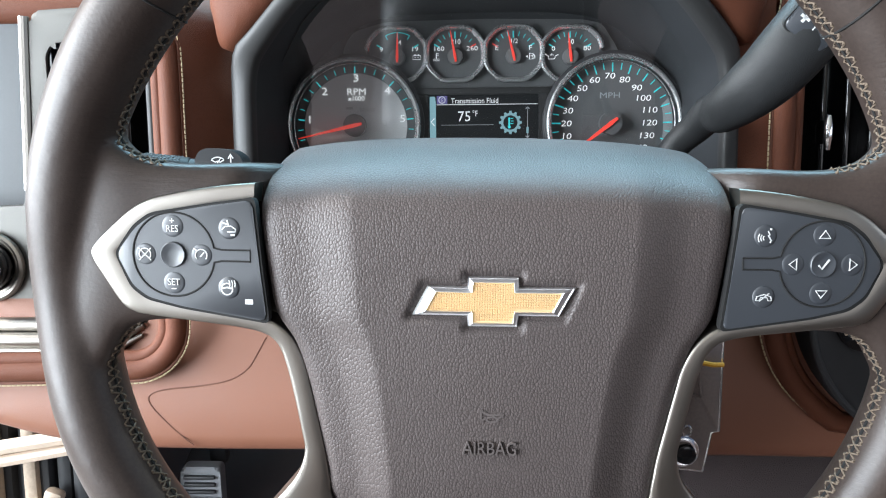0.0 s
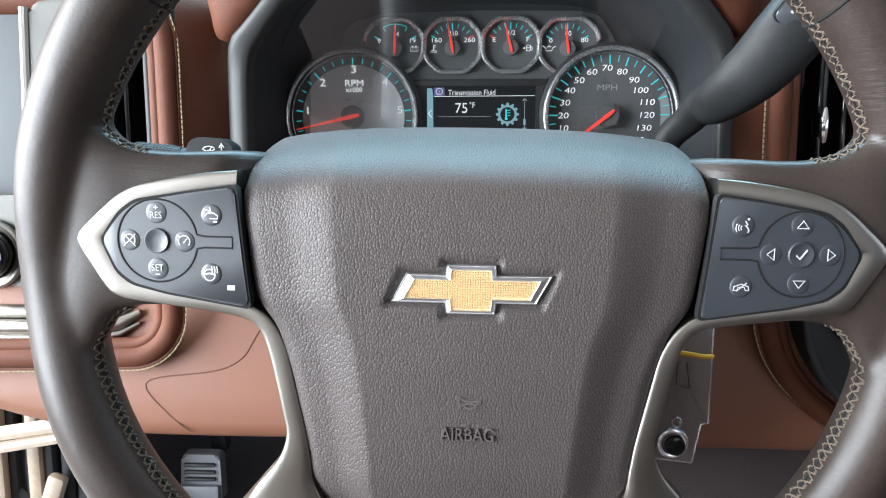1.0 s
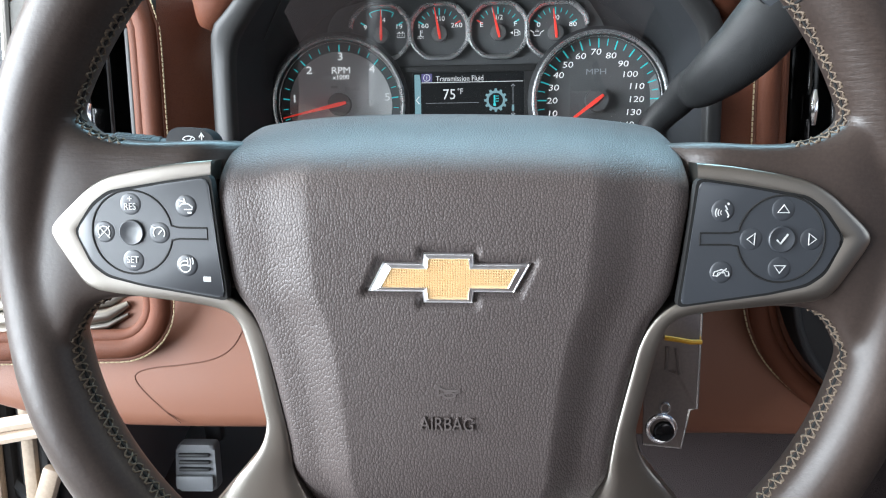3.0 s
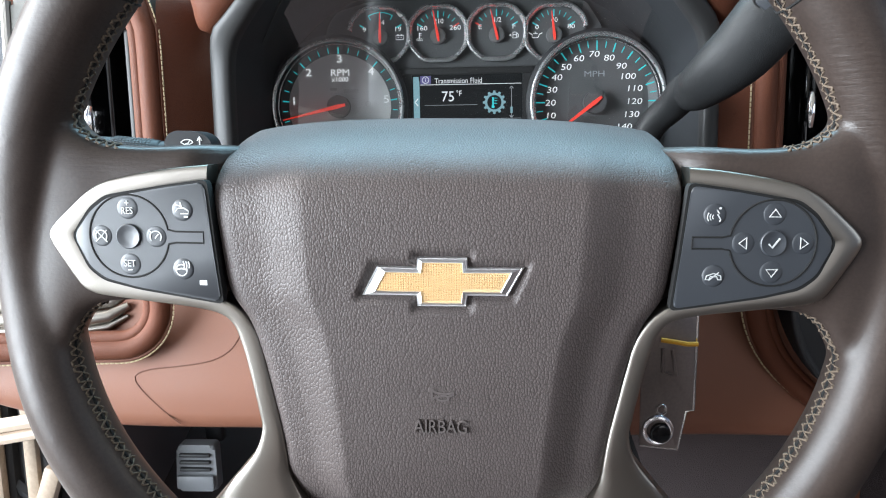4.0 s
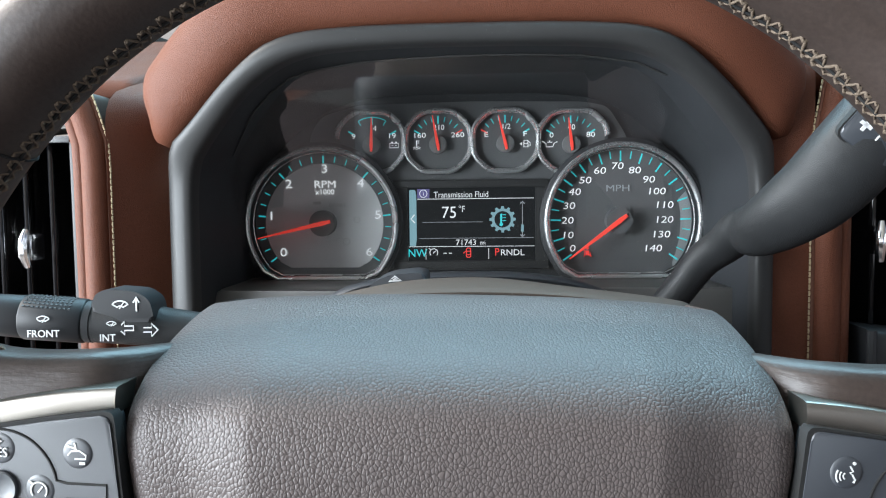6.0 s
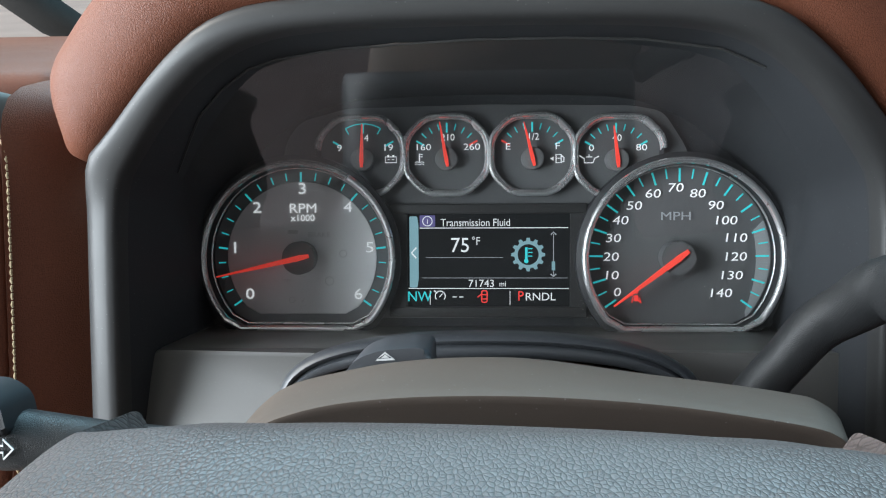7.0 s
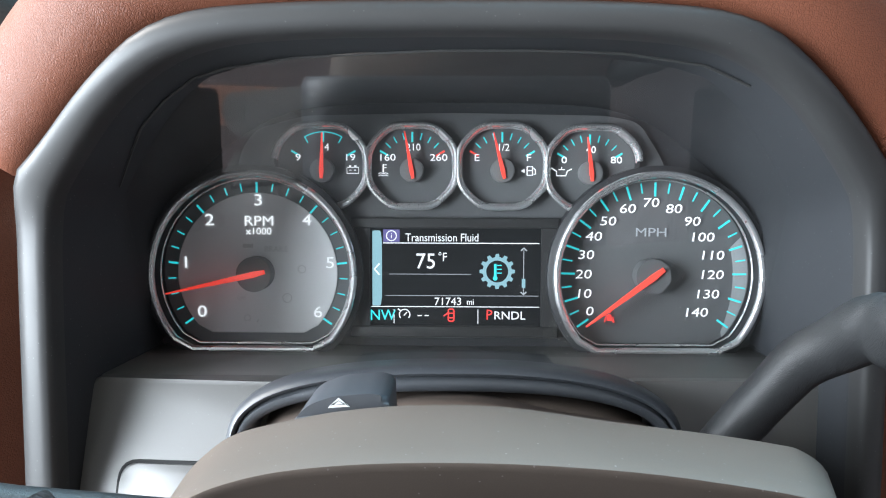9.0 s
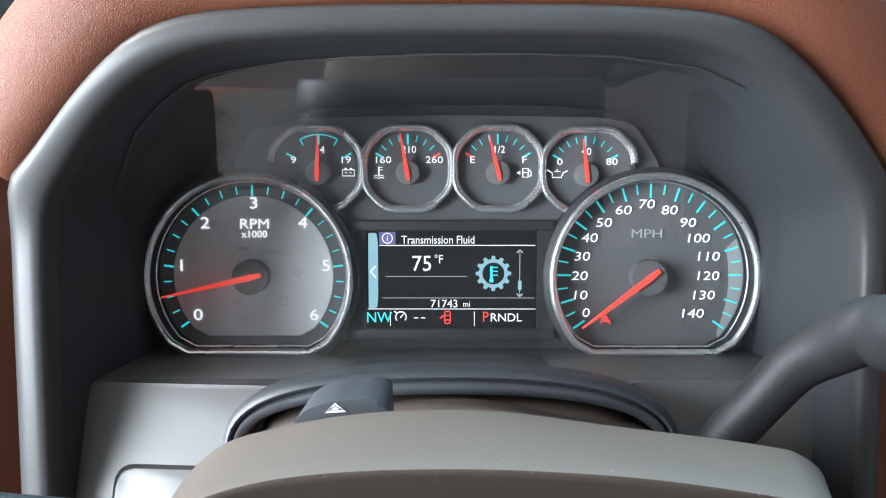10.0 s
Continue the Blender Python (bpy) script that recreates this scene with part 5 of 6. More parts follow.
# dark sheet standing in for the shade between airbag cover and spoke trim
part("hub_gap_shade", prism([(x * 1.022, z * 1.0) for x, z in mm((-97, 30), (-97, 15), (-93, -13), (-84.5, -25), (-79, -42), (-75, -63), (-72, -82), (-71.5, -93), (-62, -122), (62, -122), (71.5, -93), (72, -82), (75, -63), (79, -42), (84.5, -25), (93, -13), (97, 15), (97, 30))], 0.2800, 0.30), GAP, wheel)
part("hub_back", tube([(0, 0.298, -0.02), (0, 0.330, -0.022), (0, 0.368, -0.022)], [0.075, 0.070, 0.060], 40), BLACK, wheel)
GOLD_FACE = mm((-27.6, -8.7), (-23.4, -0.9), (-8.7, -1.1), (-8.3, 3.3), (8.1, 3.3), (8.5, -0.9), (28.2, -0.7), (24.2, -8.6), (8.5, -8.6), (8.0, -13.4), (-8.3, -13.5), (-8.7, -8.7))


def badge_frame():
    """Chrome frame with slanted faces that rise from the outline to the gold field."""
    def between(u):
        return [(a[0] + (b[0] - a[0]) * u, a[1] + (b[1] - a[1]) * u) for a, b in zip(BADGE, GOLD_FACE)]

    bm = bmesh.new()
    rings = [[bm.verts.new((x, y, z)) for x, z in pts] for pts, y in ((BADGE, 0.2645), (BADGE, 0.2616), (between(0.16), 0.2607), (between(0.24), 0.2609), (between(0.80), 0.2592), (between(0.92), 0.2590), (GOLD_FACE, 0.2594), (GOLD_FACE, 0.2606))]
    n = len(BADGE)
    for a, b in zip(rings, rings[1:]):
        for i in range(n):
            j = (i + 1) % n
            bm.faces.new((a[i], a[j], b[j], b[i]))
    return bm


badge = part("badge", badge_frame(), BADGE_CHROME, wheel, "faceted chrome badge frame", 10)
part("gold_field", prism(GOLD_FACE, 0.2600, 0.264), GOLD, badge, "gold cross-hatched field", 20)


def gold_studs(pitch=0.00105):
    """Low four-sided studs in straight rows over the gold field."""
    xs, zs = np.meshgrid(np.arange(-0.0270, 0.0270, pitch), np.arange(-0.0134, 0.0030, pitch))
    xs, zs = xs.ravel(), zs.ravel()
    keep = outline_distance(xs, zs, GOLD_FACE) < -0.45 * pitch
    bm, h = bmesh.new(), pitch * 0.44
    for x, z in zip(xs[keep].tolist(), zs[keep].tolist()):
        foot = [bm.verts.new((x + a * h, 0.2600, z + b * h)) for a, b in ((-1, -1), (1, -1), (1, 1), (-1, 1))]
        top = [bm.verts.new((x + a * h * 0.55, 0.2595, z + b * h * 0.55)) for a, b in ((-1, -1), (1, -1), (1, 1), (-1, 1))]
        bm.faces.new(top)
        for k in range(4):
            bm.faces.new((foot[k], foot[(k + 1) % 4], top[(k + 1) % 4], top[k]))
    return bm


tagged(part("gold_studs", gold_studs(), GOLD, badge, "fine gold studs in straight rows", 20), kind="stuff")


def on_rim(ang, turn):
    """A point near the rim's skin: ang round the wheel, turn round the tube (180 inside, 270 towards the driver)."""
    fat, t = rim_fat(ang), radians(turn)
    far = 0.1922 + 0.0163 * fat * math.cos(t)
    near = min(abs((ang - 4 + 90) % 180 - 90), 90)
    return Vector((far * math.cos(radians(ang)), 0.2825 + 0.0092 * math.exp(-((near / 14) ** 2)) + 0.0178 * fat * math.sin(t), far * math.sin(radians(ang))))


def on_skin(p, lift=0.0):
    place, normal, _, _ = RIM_TREE.find_nearest(p)
    return place + normal * lift


def even(points, step):
    """Points at even steps along a line."""
    run = [0.0]
    for a, b in zip(points, points[1:]):
        run.append(run[-1] + (b - a).length)
    at = np.linspace(0, run[-1], max(3, round(run[-1] / step) + 1)).tolist()
    return [Vector([float(np.interp(v, run, [p[c] for p in points])) for c in range(3)]) for v in at]


def seam_line(sx, sz):
    """The laced seam of one quarter: from the spoke round the fillet and along the inside of the rim."""
    if sz > 0:
        lead = [(0.1440, 0.2815, 0.0520), (0.1520, 0.2815, 0.0535), (0.1590, 0.2820, 0.0575), (0.1645, 0.2825, 0.0640)]
        arc = [on_rim(d, 188) for d in range(25, 91, 3)]
    else:
        lead = [(0.1560, 0.2830, -0.0225), (0.1620, 0.2830, -0.0260), (0.1665, 0.2830, -0.0330)]
        arc = [on_rim(-d, 190) for d in range(15, 73, 3)]
    return [on_skin(Vector((sx * p[0], p[1], p[2]))) for p in [*map(Vector, lead), *arc]]


def lacing(line):
    """Laced seam: threads crossing to and fro between two edges, with a short stitch along the edge at each turn."""
    pts = even(line, 0.0041)
    out = []
    for hand in (1, -1):
        knots = []
        for i in range(len(pts) - 1):
            way = (pts[i + 1] - pts[i]).normalized()
            _, normal, _, _ = RIM_TREE.find_nearest(pts[i])
            side = way.cross(normal).normalized() * (hand if i % 2 else -hand)
            centre = pts[i] + side * random.uniform(0.0022, 0.0036) + way * random.uniform(-0.0007, 0.0007)
            knots.append((centre - way * random.uniform(0.0003, 0.0012), centre + way * random.uniform(0.0003, 0.0012)))
        for i, (first, last) in enumerate(knots):
            r = random.uniform(0.00034, 0.00056)
            out.append(tube([on_skin(first, -0.0003), on_skin(first.lerp(last, 0.5), 0.0006), on_skin(last, -0.0003)], r * 1.2, 6))
            if i + 1 < len(knots):
                start, stop = last, knots[i + 1][0]
                out.append(tube([on_skin(start, -0.0002), on_skin(start.lerp(stop, 0.3), 0.0003), on_skin(start.lerp(stop, 0.7), 0.0003), on_skin(stop, -0.0002)], r, 6))
    return merged(*out)


for sx, sz in ((1, 1), (-1, 1), (-1, -1), (1, -1)):
    line = seam_line(sx, sz)
    part("rim_stitching", lacing(line), THREAD, wheel, "beige cross stitching", 80)
    part("stitch_channel", tube([on_skin(p) for p in even(line, 0.003)], 0.0007, 6), GAP, wheel)
for a in (38.5, 141.5):
    part("rim_seam", tube([on_skin(on_rim(a + 1.0 * math.cos(radians(10 * i)), 10 * i), 0.0001) for i in range(36)], 0.0006, 6, loop=True), GAP, wheel)

# ---- instrument cluster ----
cluster = thing("instrument_cluster", (CX, 0.625, -0.04), "instrument cluster with chrome-ringed dials and a lit centre screen", "instrument cluster")
part("backplate", prism(rounded(mm((-152, -40), (-158, 40), (-140, 92), (-112, 118), (155, 118), (184, 92), (200, 40), (194, -40)), 0.02), 0.6225, 0.632), TUNNEL, cluster)
part("gauge_plate", prism(rounded(mm((-104, 40), (-99, 76), (-90, 88), (-62, 95.5), (22, 97), (106, 95.5), (124, 92), (137, 72), (148, 40), (148, -30), (-104, -30)), 0.006), 0.6185, 0.6235, 0.0015), PLATE, cluster, "dark grey gauge plate")


def clipped_ring(x, z, r, flat, n=72):
    pts = []
    drop = z - flat
    cut = math.degrees(math.asin(drop / r))
    for i in range(n + 1):
        a = radians(-cut + (180 + 2 * cut) * i / n)
        pts.append((x + r * math.cos(a), z + r * math.sin(a)))
    return rounded_ends(pts)


def rounded_ends(pts):
    """Soften the two corners where a round dial meets its flat foot."""
    a, b = Vector(pts[-1]), Vector(pts[0])
    foot = [(a.lerp(b, u).x, a.lerp(b, u).y) for u in np.linspace(0.06, 0.94, 14).tolist()]
    return pts[2:-2] + foot


def bezel(outline, y, r):
    return tube([(x, y, z) for x, z in outline], r, 10, loop=True)


def cup(outer, inner, y0, y1):
    """The sloping wall between a ring and its dial face."""
    return loft([[(x, y0, z) for x, z in outer], [(x, y1, z) for x, z in inner]], caps=False)


def ticks(x, z, r, a0, a1, count, every, long, short, wide, thin, y):
    out_a, out_b = [], []
    for i in range(count):
        a = radians(a0 + (a1 - a0) * i / (count - 1))
        c, s = math.cos(a), math.sin(a)
        big = i % every == 0
        ln, w = (long, wide) if big else (short, thin)
        out_a.append(stroke([(x + r * c, z + r * s), (x + (r - ln) * c, z + (r - ln) * s)], y, w))
    return merged(*out_a)


def needle(x, z, tip, tail, w, y):
    d = Vector((tip[0] - x, tip[1] - z))
    ln = d.length
    d.normalize()
    side = Vector((-d.y, d.x))
    o = Vector((x, z))
    pts = [o - d * tail + side * w * 0.62, o - d * tail - side * w * 0.62, o - side * w * 0.9, o + d * ln * 0.45 - side * w * 0.62, o + d * ln - side * w * 0.22, o + d * ln + side * w * 0.22, o + d * ln * 0.45 + side * w * 0.62, o + side * w * 0.9]
    return prism([(p.x, p.y) for p in pts], y, y + 0.002, 0.0006, 1)


def big_dial(name, x, z, label):
    d = thing(name, (x, 0.62, z - 0.04), label, "gauge", "large dials")
    ring = clipped_ring(x, z, 0.0562, -0.0345)
    inner = clipped_ring(x, z, 0.0535, -0.0325)
    outer = clipped_ring(x, z, 0.0610, -0.0400)
    part("housing", merged(cup(outer, outer, 0.608, 0.6222), cup(outer, ring, 0.608, 0.6062), cup(ring, inner, 0.6065, 0.6200)), BLACK, d)
    part("face", prism(inner, 0.6182, 0.6212), DIAL, d)
    part("chrome_ring", bezel(ring, 0.6058, 0.0020), RING, d, "thin chrome ring")
    part("inner_chrome_line", bezel(inner, 0.6130, 0.0006), RING, d, "fine inner chrome line")
    return d


TX, TZ, SX, SZ = -0.0902, 0.0068, 0.1338, 0.0066
tach = big_dial("tachometer", TX, TZ, "grey tachometer reading below one thousand, chrome ring")
part("inner_disc", prism(clipped_ring(TX, TZ, 0.0450, -0.0270), 0.6176, 0.6190, 0.0004), DIAL_GREY, tach, "lighter grey dial centre")
part("inner_line", bezel(clipped_ring(TX, TZ, 0.0452, -0.0272), 0.6178, 0.0003), UNLIT, tach)
part("tick_marks", ticks(TX, TZ, 0.0512, 215, -35, 25, 4, 0.0066, 0.0044, 0.0011, 0.0007, 0.6178), DIAL_TEAL, tach, "teal scale marks")
YN = 0.6172
for i, (nx, nz) in enumerate(((-0.1222, -0.0153), (-0.1310, 0.0128), (-0.1170, 0.0370), (-0.0892, 0.0482), (-0.0617, 0.0370), (-0.0488, 0.0128), (-0.0560, -0.0153))):
    part("numeral", words(str(i), nx, nz, YN, 0.0092, wide=1.25, depth=0.0001), DIAL_WHITE, tach)
part("lettering", merged(words("RPM", -0.0890, 0.0364, YN, 0.0080, wide=1.15, depth=0.0001), words("x1000", -0.0892, 0.0306, YN, 0.0056, wide=1.05, depth=0.0001)), DIAL_WHITE, tach, "white RPM lettering")
part("unlit_warnings", merged(words("BRAKE", -0.0795, 0.0205, 0.61752, 0.0046, depth=0.0001), stroke(mm((-98.5, 22.2), (-92.5, 22.2)), 0.61752, 0.0022), stroke(circle(-0.0735, -0.0075, 0.0026, 14), 0.61752, 0.0005, True), stroke(circle(-0.0650, 0.0090, 0.0022, 12), 0.61752, 0.0005, True), words("OFF", -0.0995, -0.0075, 0.61752, 0.0032, depth=0.0001), stroke(circle(-0.0965, -0.0190, 0.0018, 12), 0.61752, 0.0004, True)), UNLIT, tach, "unlit grey warning symbols")
part("needle_cap", prism(circle(TX, TZ, 0.0098, 40), 0.6085, 0.618, 0.0012, 2), CAP, tach)
part("needle", needle(TX, TZ, (-0.1392, -0.0042), 0.0065, 0.0019, 0.6068), DIAL_RED, tach, "red needle")

speed = big_dial("speedometer", SX, SZ, "black speedometer at zero with chrome ring")
part("tick_marks", ticks(SX, SZ, 0.0520, 215, -35, 29, 2, 0.0078, 0.0056, 0.0011, 0.0008, 0.6178), DIAL_TEAL, speed, "teal scale marks")
for i, (nx, nz) in enumerate(((98, -14), (94.2, -4), (94.2, 7), (95.4, 18), (99.6, 28.4), (107.4, 37), (118.2, 44), (131.2, 47.4), (144, 44), (154.4, 37), (160, 28.2), (165.8, 18), (165.8, 7), (163.6, -4), (157.6, -14.4))):
    part("numeral", words(str(10 * i), nx / 1000, nz / 1000, YN, 0.0072, wide=1.32, slant=0.10, depth=0.0001), DIAL_WHITE, speed)
part("lettering", words("MPH", 0.1318, 0.0308, YN, 0.0070, wide=1.3, depth=0.0001), LIT_GREY, speed, "pale MPH lettering")
crescent = [(SX + 0.0528 * math.cos(radians(d)), SZ + 0.0528 * math.sin(radians(d))) for d in range(24, -45, -3)] + [(SX + (0.0528 - 0.0082 * math.sin(radians((d + 44) / 68 * 130)) ** 0.6) * math.cos(radians(d)), SZ + (0.0528 - 0.0082 * math.sin(radians((d + 44) / 68 * 130)) ** 0.6) * math.sin(radians(d))) for d in range(-40, 22, 3)]
part("scale_band", prism(crescent, 0.61795, 0.6183), BAND_GREY, speed, "pale grey crescent under the scale")
part("belt_warning", merged(prism(circle(0.1093, -0.0140, 0.0011, 14), YN - 0.0002, YN), prism(mm((107.8, -19.4), (108.3, -15.9), (110.3, -15.9), (110.8, -19.4)), YN - 0.0001, YN), stroke(mm((106.4, -15.4), (112.2, -20.4)), YN - 0.0003, 0.0006), stroke(mm((106.7, -20.4), (107.3, -17.2)), YN - 0.0002, 0.0005), stroke(mm((111.9, -20.4), (111.3, -17.2)), YN - 0.0002, 0.0005)), LIT_RED, speed, "lit red seat-belt warning")
part("unlit_warnings", merged(stroke(circle(0.1500, -0.0180, 0.0022, 12), 0.61812, 0.0004, True), stroke(circle(0.1402, -0.0178, 0.0016, 12), 0.61812, 0.0004, True)), FAINT, speed)
part("needle_cap", prism(circle(SX - 0.0022, SZ, 0.0096, 40), 0.6085, 0.618, 0.0012, 2), DIAL, speed)
part("needle", needle(SX - 0.0022, SZ, (0.0948, -0.0214), 0.0068, 0.0019, 0.6068), DIAL_RED, speed, "red needle")


def clear_of_dials(pts, r=0.0590):
    """Moves the part of an outline that would lie under a big dial out to that dial's rim."""
    out = []
    for px, pz in pts:
        for dx, dz in ((TX, TZ), (SX, SZ)):
            far = math.hypot(px - dx, pz - dz)
            if far < r:
                px, pz = dx + (px - dx) * r / far, dz + (pz - dz) * r / far
        out.append((px, pz))
    return out


def open_ring(pts, r=0.0590):
    """The stretch of a closed outline that stays clear of the big dials."""
    free = [min(math.hypot(px - TX, pz - TZ), math.hypot(px - SX, pz - SZ)) > r for px, pz in pts]
    if all(free):
        return pts, True
    n = len(pts)
    first = next(i for i in range(n) if free[i] and not free[i - 1])
    turned = pts[first:] + pts[:first]
    return [p for p in turned if min(math.hypot(p[0] - TX, p[1] - TZ), math.hypot(p[0] - SX, p[1] - SZ)) > r], False


def small_gauge(x, z, label, left, right, mid, tip, red, reach=(0.0, 0.0)):
    g = thing("small_gauge", (x, 0.62, z - 0.02), label, "gauge", "row of small gauges")

    def shape(w, h, c):
        a, b = x - w - reach[0], x + w + reach[1]
        return rounded([(a, z + 0.0018 + h - c), (a + c, z + 0.0018 + h), (b - c, z + 0.0018 + h), (b, z + 0.0018 + h - c), (b, z + 0.0018 - h + c), (b - c, z + 0.0018 - h), (a + c, z + 0.0018 - h), (a, z + 0.0018 - h + c)], 0.0065, 9)

    ring, inner = shape(0.0245, 0.0228, 0.0122), shape(0.0228, 0.0211, 0.0116)
    part("housing", merged(cup(clear_of_dials(shape(0.0252, 0.0243, 0.0130)), clear_of_dials(ring), 0.6190, 0.6135), cup(clear_of_dials(ring), clear_of_dials(inner), 0.6135, 0.6182)), BLACK, g)
    part("face", prism(clear_of_dials(inner), 0.6178, 0.6184), DIAL, g)
    for line, depth, radius in ((ring, 0.6126, 0.0017), (shape(0.0230, 0.0213, 0.0117), 0.6142, 0.0008)):
        pts, whole = open_ring(line)
        part("chrome_ring", tube([(px, depth, pz) for px, pz in pts], radius, 10, loop=whole), RING, g, "thin chrome ring")
    y = 0.6174
    n = 9 if red != "volt" else 5
    cool, hot = [], []
    for i in range(n):
        a = radians(150 - 120 * i / (n - 1))
        big = i in (0, n // 2, n - 1)
        c, s = math.cos(a), math.sin(a)
        r0, r1 = 0.0209, 0.0209 - (0.0056 if big else 0.0038)
        bit = stroke([(x + r0 * c, z + r0 * s), (x + r1 * c, z + r1 * s)], y, 0.0010 if big else 0.0006)
        (hot if (red == "last" and i == n - 1) or (red == "first" and i == 0) else cool).append(bit)
    if red == "volt":
        cool.append(stroke([(x + 0.0209 * math.cos(radians(d)), z + 0.0209 * math.sin(radians(d))) for d in range(60, 121, 6)], y, 0.0006))
    part("tick_marks", merged(*cool), DIAL_TEAL, g, "teal scale marks")
    if hot:
        part("red_mark", merged(*hot), DIAL_RED, g, "red limit mark")
    part("lettering", merged(words(left, x - 0.0142, z + 0.0068, y, 0.0054, wide=1.25, depth=0.0001), words(right, x + 0.0148, z + 0.0068, y, 0.0054, wide=1.25, depth=0.0001), words(mid, x + 0.0006, z + 0.0125, y, 0.0056, wide=1.0, depth=0.0001)), DIAL_WHITE, g)
    part("needle_cap", prism(circle(x, z - 0.0006, 0.0066, 30), 0.6110, 0.6178, 0.0008, 2), CAP, g)
    part("needle", needle(x, z - 0.0010, tip, 0.0042, 0.0013, 0.6098), DIAL_RED, g, "red needle")
    return g


GZ = 0.0654
g1 = small_gauge(-0.0522, GZ, "voltmeter with red needle upright at fourteen", "9", "19", "14", (-0.0518, 0.0855), "volt", (0.0024, 0.0))
g2 = small_gauge(-0.0023, GZ, "coolant temperature gauge near two hundred ten", "160", "260", "210", (-0.0062, 0.0862), "last")
g3 = small_gauge(0.0480, GZ, "fuel gauge just under half full", "E", "F", "1/2", (0.0428, 0.0855), "first")
g4 = small_gauge(0.0968, GZ - 0.0012, "oil pressure gauge near forty", "0", "80", "40", (0.0945, 0.0830), "none", (0.0, 0.0024))
YS = 0.6174
part("battery_symbol", merged(stroke(mm((-39.0, 63.2), (-32.4, 63.2), (-32.4, 66.6), (-39.0, 66.6)), YS, 0.0005, True), stroke(mm((-37.8, 67.3), (-36.6, 67.3)), YS, 0.0009), stroke(mm((-34.8, 67.3), (-33.6, 67.3)), YS, 0.0009), stroke(mm((-37.6, 65), (-36.4, 65)), YS, 0.0004), stroke(mm((-35, 65), (-33.8, 65)), YS, 0.0004)), DIAL_WHITE, g1)
part("coolant_symbol", merged(stroke(mm((-18.6, 63.6), (-18.6, 68.4)), YS, 0.0007), stroke(mm((-18.2, 68.0), (-16.6, 68.0)), YS, 0.0004), stroke(mm((-18.2, 66.5), (-16.6, 66.5)), YS, 0.0004), stroke(mm((-21.4, 63), (-20, 63.6), (-18.6, 63), (-17.2, 63.6), (-15.8, 63)), YS, 0.0004), stroke(mm((-21.4, 61.8), (-20, 62.4), (-18.6, 61.8), (-17.2, 62.4), (-15.8, 61.8)), YS, 0.0004)), DIAL_WHITE, g2)
part("pump_symbol", merged(stroke(mm((62.0, 62.4), (65.0, 62.4), (65.0, 67.2), (62.0, 67.2)), YS, 0.0006, True), stroke(mm((62, 65), (65, 65)), YS, 0.0004), stroke(mm((65.4, 66.5), (66.6, 65.4), (66.6, 63), (65.6, 63)), YS, 0.0005), prism(mm((58.4, 64.8), (60.6, 66), (60.6, 63.6)), YS, YS + 0.0003)), DIAL_WHITE, g3)
part("oil_symbol", merged(stroke(mm((75.5, 66.5), (78.5, 64.6), (78.5, 62.2), (83.5, 62.2), (84.5, 64.8), (87, 66)), YS, 0.0007), stroke(mm((79.5, 65.6), (83, 65.6)), YS, 0.0006), stroke(mm((81.2, 65.8), (81.2, 67)), YS, 0.0005)), DIAL_WHITE, g4)

# ---- centre screen ----
screen = thing("driver_display", (CX, 0.622, -0.022), "lit colour display showing transmission fluid temperature", "display")
part("frame", merged(prism(mm((-37, 38.5), (80, 38.5), (80, 32.6), (-37, 32.6)), 0.6140, 0.6190, 0.0008), prism(mm((-37, -22.6), (80, -22.6), (80, -29), (-37, -29)), 0.6140, 0.6190, 0.0008), prism(mm((-37, 32.6), (-26, 32.6), (-26, -22.6), (-37, -22.6)), 0.6142, 0.6190), prism(mm((70.2, 32.6), (80, 32.6), (80, -22.6), (70.2, -22.6)), 0.6142, 0.6190)), HOUSING, screen, "dark grey screen surround")
part("glass", prism(mm((-26, 32.6), (70.2, 32.6), (70.2, -22.6), (-26, -22.6)), 0.6168, 0.6190), SCREEN, screen, "black display glass")
YD = 0.61655
part("side_tab", prism(rounded(mm((-24.8, 31.2), (-20.2, 31.2), (-19.4, 26), (-19.4, -6), (-20.2, -11.4), (-24.8, -11.4)), 0.001), YD, YD + 0.0002), LIT_PALE, screen, "pale blue side tab")
part("tab_arrow", stroke(mm((-20.8, 12.5), (-23.6, 9.4), (-20.8, 6.2)), YD - 0.0001, 0.0009), LIT_WHITE, screen)
part("info_field", prism(mm((-18.6, 31.8), (-9.4, 31.8), (-9.4, 24.8), (-18.6, 24.8)), YD, YD + 0.0002), LIT_BLUE, screen, "violet information field")
part("lines", merged(stroke(mm((-18.6, 24.2), (69.2, 24.2)), YD, 0.0005), stroke(mm((-25.4, -11.9), (69.6, -11.9)), YD, 0.0004), stroke(mm((-12.6, -21.6), (-12.6, -13.4)), YD, 0.0004), stroke(mm((35.0, -21.6), (35.0, -13.4)), YD, 0.0004), stroke(circle(-0.0140, 0.0283, 0.0028, 24), YD - 0.0002, 0.0005, True), words("i", -0.0140, 0.0283, YD - 0.0002, 0.0046, depth=0.0001)), LIT_WHITE, screen)
part("thin_lines", merged(stroke(mm((-15.2, 6.6), (31, 6.6)), YD, 0.0003), stroke(mm((-17.4, -5.6), (69, -5.6)), YD, 0.0003), stroke(mm((60.6, 20.5), (60.6, -4.5)), YD, 0.0004), stroke(mm((59, 20), (60.6, 21.6), (62.2, 20)), YD, 0.0008), stroke(mm((59, -3.2), (60.6, -4.8), (62.2, -3.2)), YD, 0.0008)), LIT_GREY, screen)
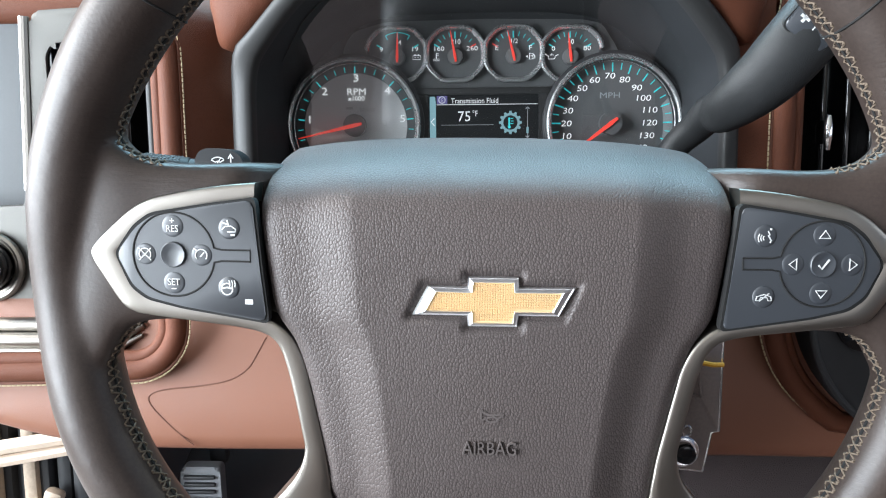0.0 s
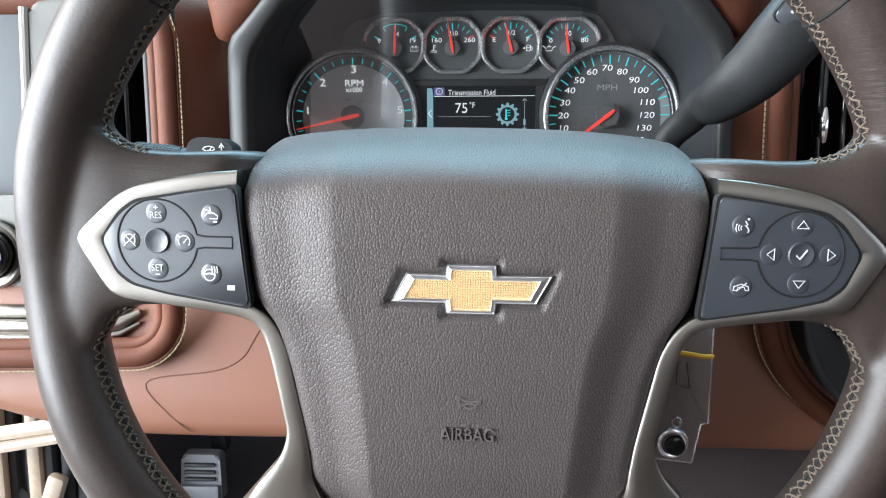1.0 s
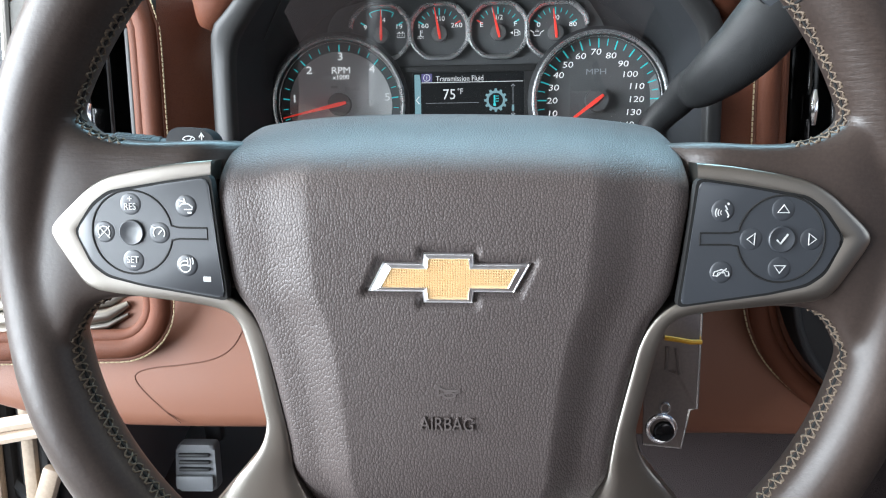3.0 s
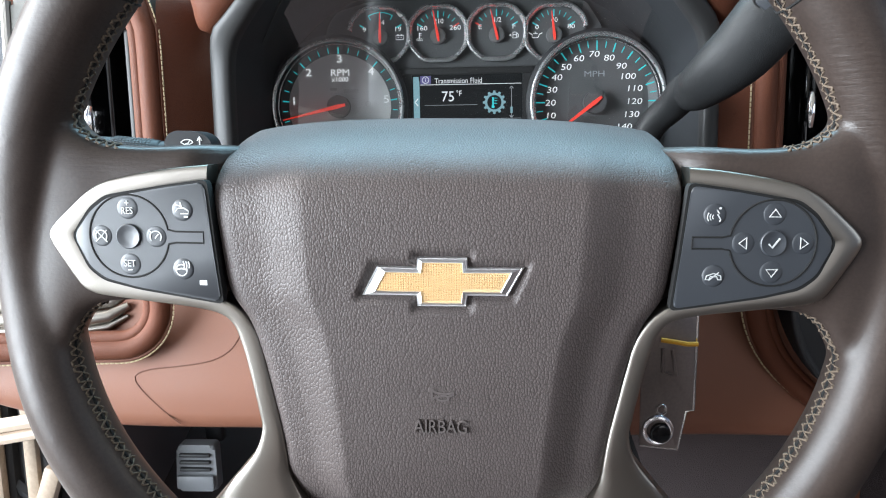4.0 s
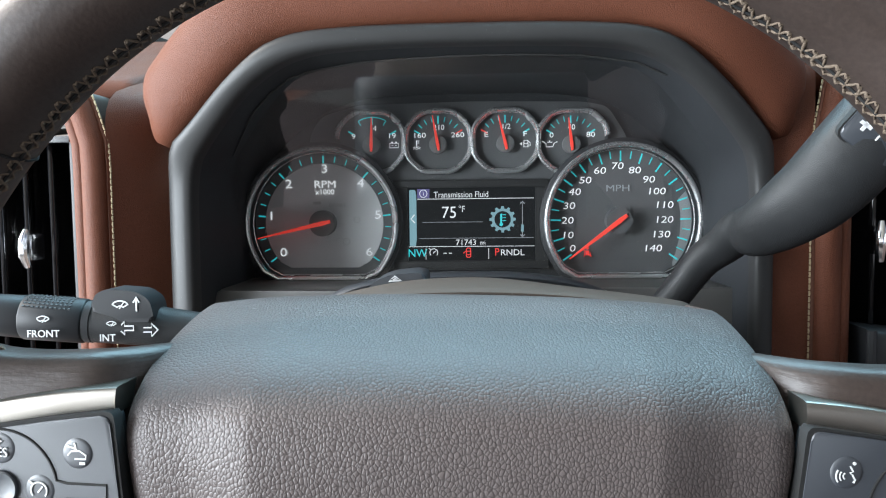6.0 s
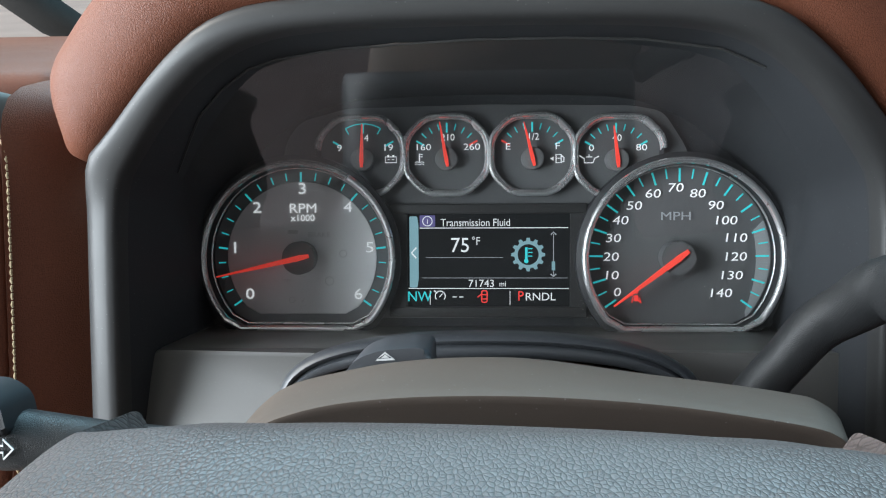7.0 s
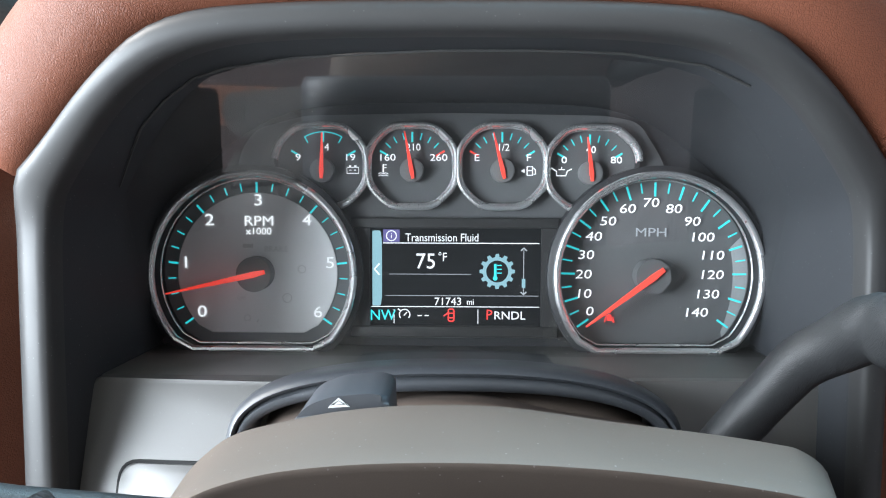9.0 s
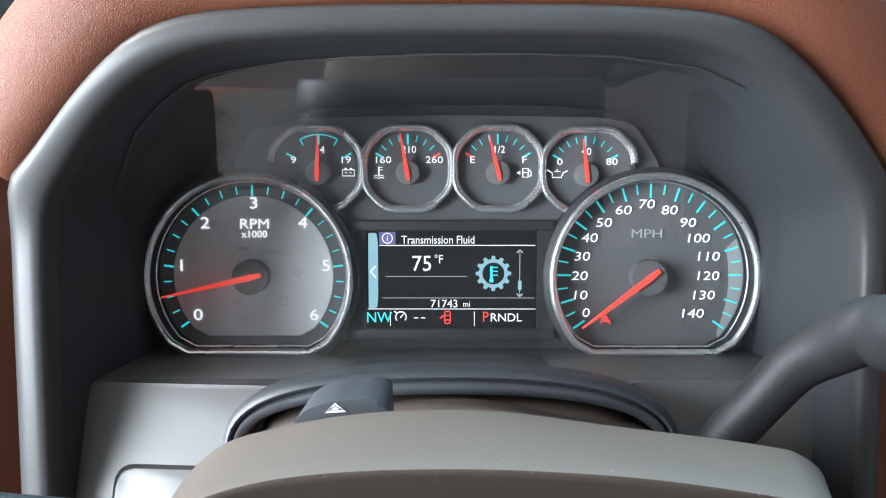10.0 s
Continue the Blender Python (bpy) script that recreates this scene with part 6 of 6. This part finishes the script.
part("title", words("Transmission Fluid", -0.0062, 0.0274, YD, 0.0064, "LEFT", 0.0001, 0.86), LIT_WHITE, screen, "white title text")
part("reading", merged(words("75", 0.0054, 0.0140, YD, 0.0124, "CENTER", 0.0001, 0.95), words("\u00b0F", 0.0122, 0.0166, YD, 0.0068, "LEFT", 0.0001, 0.9)), LIT_WHITE, screen, "white temperature reading")
part("odometer", merged(words("71743", 0.0180, -0.0088, YD, 0.0062, "CENTER", 0.0001, 1.02), words("mi", 0.0285, -0.0091, YD, 0.0048, "LEFT", 0.0001, 0.9)), LIT_WHITE, screen, "white odometer digits")
part("compass", words("NW", -0.0190, -0.0167, YD, 0.0085, "CENTER", 0.0001, 0.95), LIT_CYAN, screen, "cyan compass heading")
part("gear_letters", words("RNDL", 0.0438, -0.0167, YD, 0.0066, "LEFT", 0.0001, 1.05), LIT_WHITE, screen)
part("gear_selected", words("P", 0.0394, -0.0163, YD, 0.0082, "LEFT", 0.0001, 0.9), LIT_RED, screen, "red P for park")
part("cruise_symbol", merged(stroke([(-0.0066 + 0.0030 * math.cos(radians(d)), -0.0165 + 0.0030 * math.sin(radians(d))) for d in range(-40, 221, 20)], YD, 0.0006), stroke(mm((-7, -17), (-5.2, -15)), YD, 0.0006), stroke(mm((-10.4, -13.2), (-8.6, -14.4)), YD, 0.0007), stroke(mm((0.8, -17), (3.2, -17)), YD, 0.0006), stroke(mm((4.8, -17), (7.2, -17)), YD, 0.0006)), LIT_WHITE, screen)
part("door_warning", merged(stroke(rounded(mm((18.2, -13.2), (21.4, -13.2), (21.4, -20.2), (18.2, -20.2)), 0.0012, 3), YD, 0.0007, True), stroke(mm((18.2, -15.6), (21.4, -15.6)), YD, 0.0006), stroke(mm((18.2, -18.2), (21.4, -18.2)), YD, 0.0006), stroke(mm((17.9, -15.4), (15.6, -17.2)), YD, 0.0007)), LIT_RED, screen, "red open-door symbol")


def gear_shape(x, z, r, teeth):
    pts = []
    for i in range(teeth):
        for f, k in ((-0.30, 1.0), (-0.17, 1.22), (0.17, 1.22), (0.30, 1.0)):
            a = 2 * math.pi * (i + f) / teeth
            pts.append((x + r * k * math.cos(a), z + r * k * math.sin(a)))
    return pts


part("cog_symbol", prism(gear_shape(0.0457, 0.0083, 0.0082, 12), YD, YD + 0.0002), LIT_PALE, screen, "pale cog with thermometer symbol")
part("cog_centre", prism(circle(0.0457, 0.0083, 0.0062, 32), YD - 0.0001, YD + 0.0002), SCREEN, screen)
part("thermometer", merged(stroke(mm((44.6, 4.6), (44.6, 12.6)), YD - 0.0003, 0.0014), prism(circle(0.0446, 0.0045, 0.0013, 14), YD - 0.0003, YD), stroke(mm((45.6, 11.8), (48.2, 11.8)), YD - 0.0003, 0.0006), stroke(mm((45.6, 9.6), (48.2, 9.6)), YD - 0.0003, 0.0006), stroke(mm((45.6, 7.4), (48.2, 7.4)), YD - 0.0003, 0.0006)), LIT_CYAN, screen)
part("scroll_mark", prism(mm((59.6, 4.2), (61.6, 4.2), (61.6, -1), (59.6, -1)), YD - 0.0001, YD + 0.0001), LIT_PALE, screen)


edge_path = [(-0.137, 0.5501, 0.0548), (-0.1231, 0.5323, 0.0697), (-0.1131, 0.5196, 0.0793), (-0.0999, 0.5114, 0.0896), (-0.0854, 0.5060, 0.0982), (-0.073, 0.5060, 0.1021), (-0.0438, 0.5050, 0.1063), (-0.014, 0.5030, 0.1076), (0.0164, 0.4994, 0.1081), (0.0536, 0.4987, 0.108), (0.087, 0.4986, 0.1069), (0.1195, 0.4980, 0.1021), (0.1377, 0.4990, 0.0942)]

# ---- clear lens in front of the dials ----
def lens():
    """A leaning pane: its top edge lies near the lip of the hood, its foot at the dials, so that it mirrors what lies below it."""
    halves = [(-0.036, 0.1655), (0.0, 0.1655), (0.035, 0.1640), (0.0548, 0.1590), (0.0697, 0.1450), (0.0793, 0.1350), (0.0896, 0.1215), (0.0982, 0.1070), (0.1030, 0.0900), (0.1063, 0.0660), (0.1080, 0.0400)]
    lean = [(-0.036, 0.5940), (-0.015, 0.5917), (0.007, 0.5847), (0.030, 0.5727), (0.050, 0.5587), (0.080, 0.5323), (0.108, 0.5018)]
    rings = []
    for i in range(37):
        z = -0.036 + 0.144 * i / 36
        y = curve_at(lean, z)
        w = curve_at(halves, z)
        rings.append([(CX + w * s / 15, y + 0.0035 * (w * s / 15 / 0.16) ** 2, z) for s in range(-15, 16)])
    return loft(rings, closed=False)


cover_lens = thing("cluster_lens", (CX, 0.60, -0.03), "thin clear plastic lens over the instruments, a little dusty", "lens")
pane = part("pane", lens(), GLASS, cover_lens)
if pane.data.polygons[10].normal.y > 0:
    pane.data.flip_normals()
pane.visible_shadow = False
part("lens_edge", tube(edge_path, 0.0006, 6), HOUSING, cover_lens, "fine edge where the lens meets the hood")
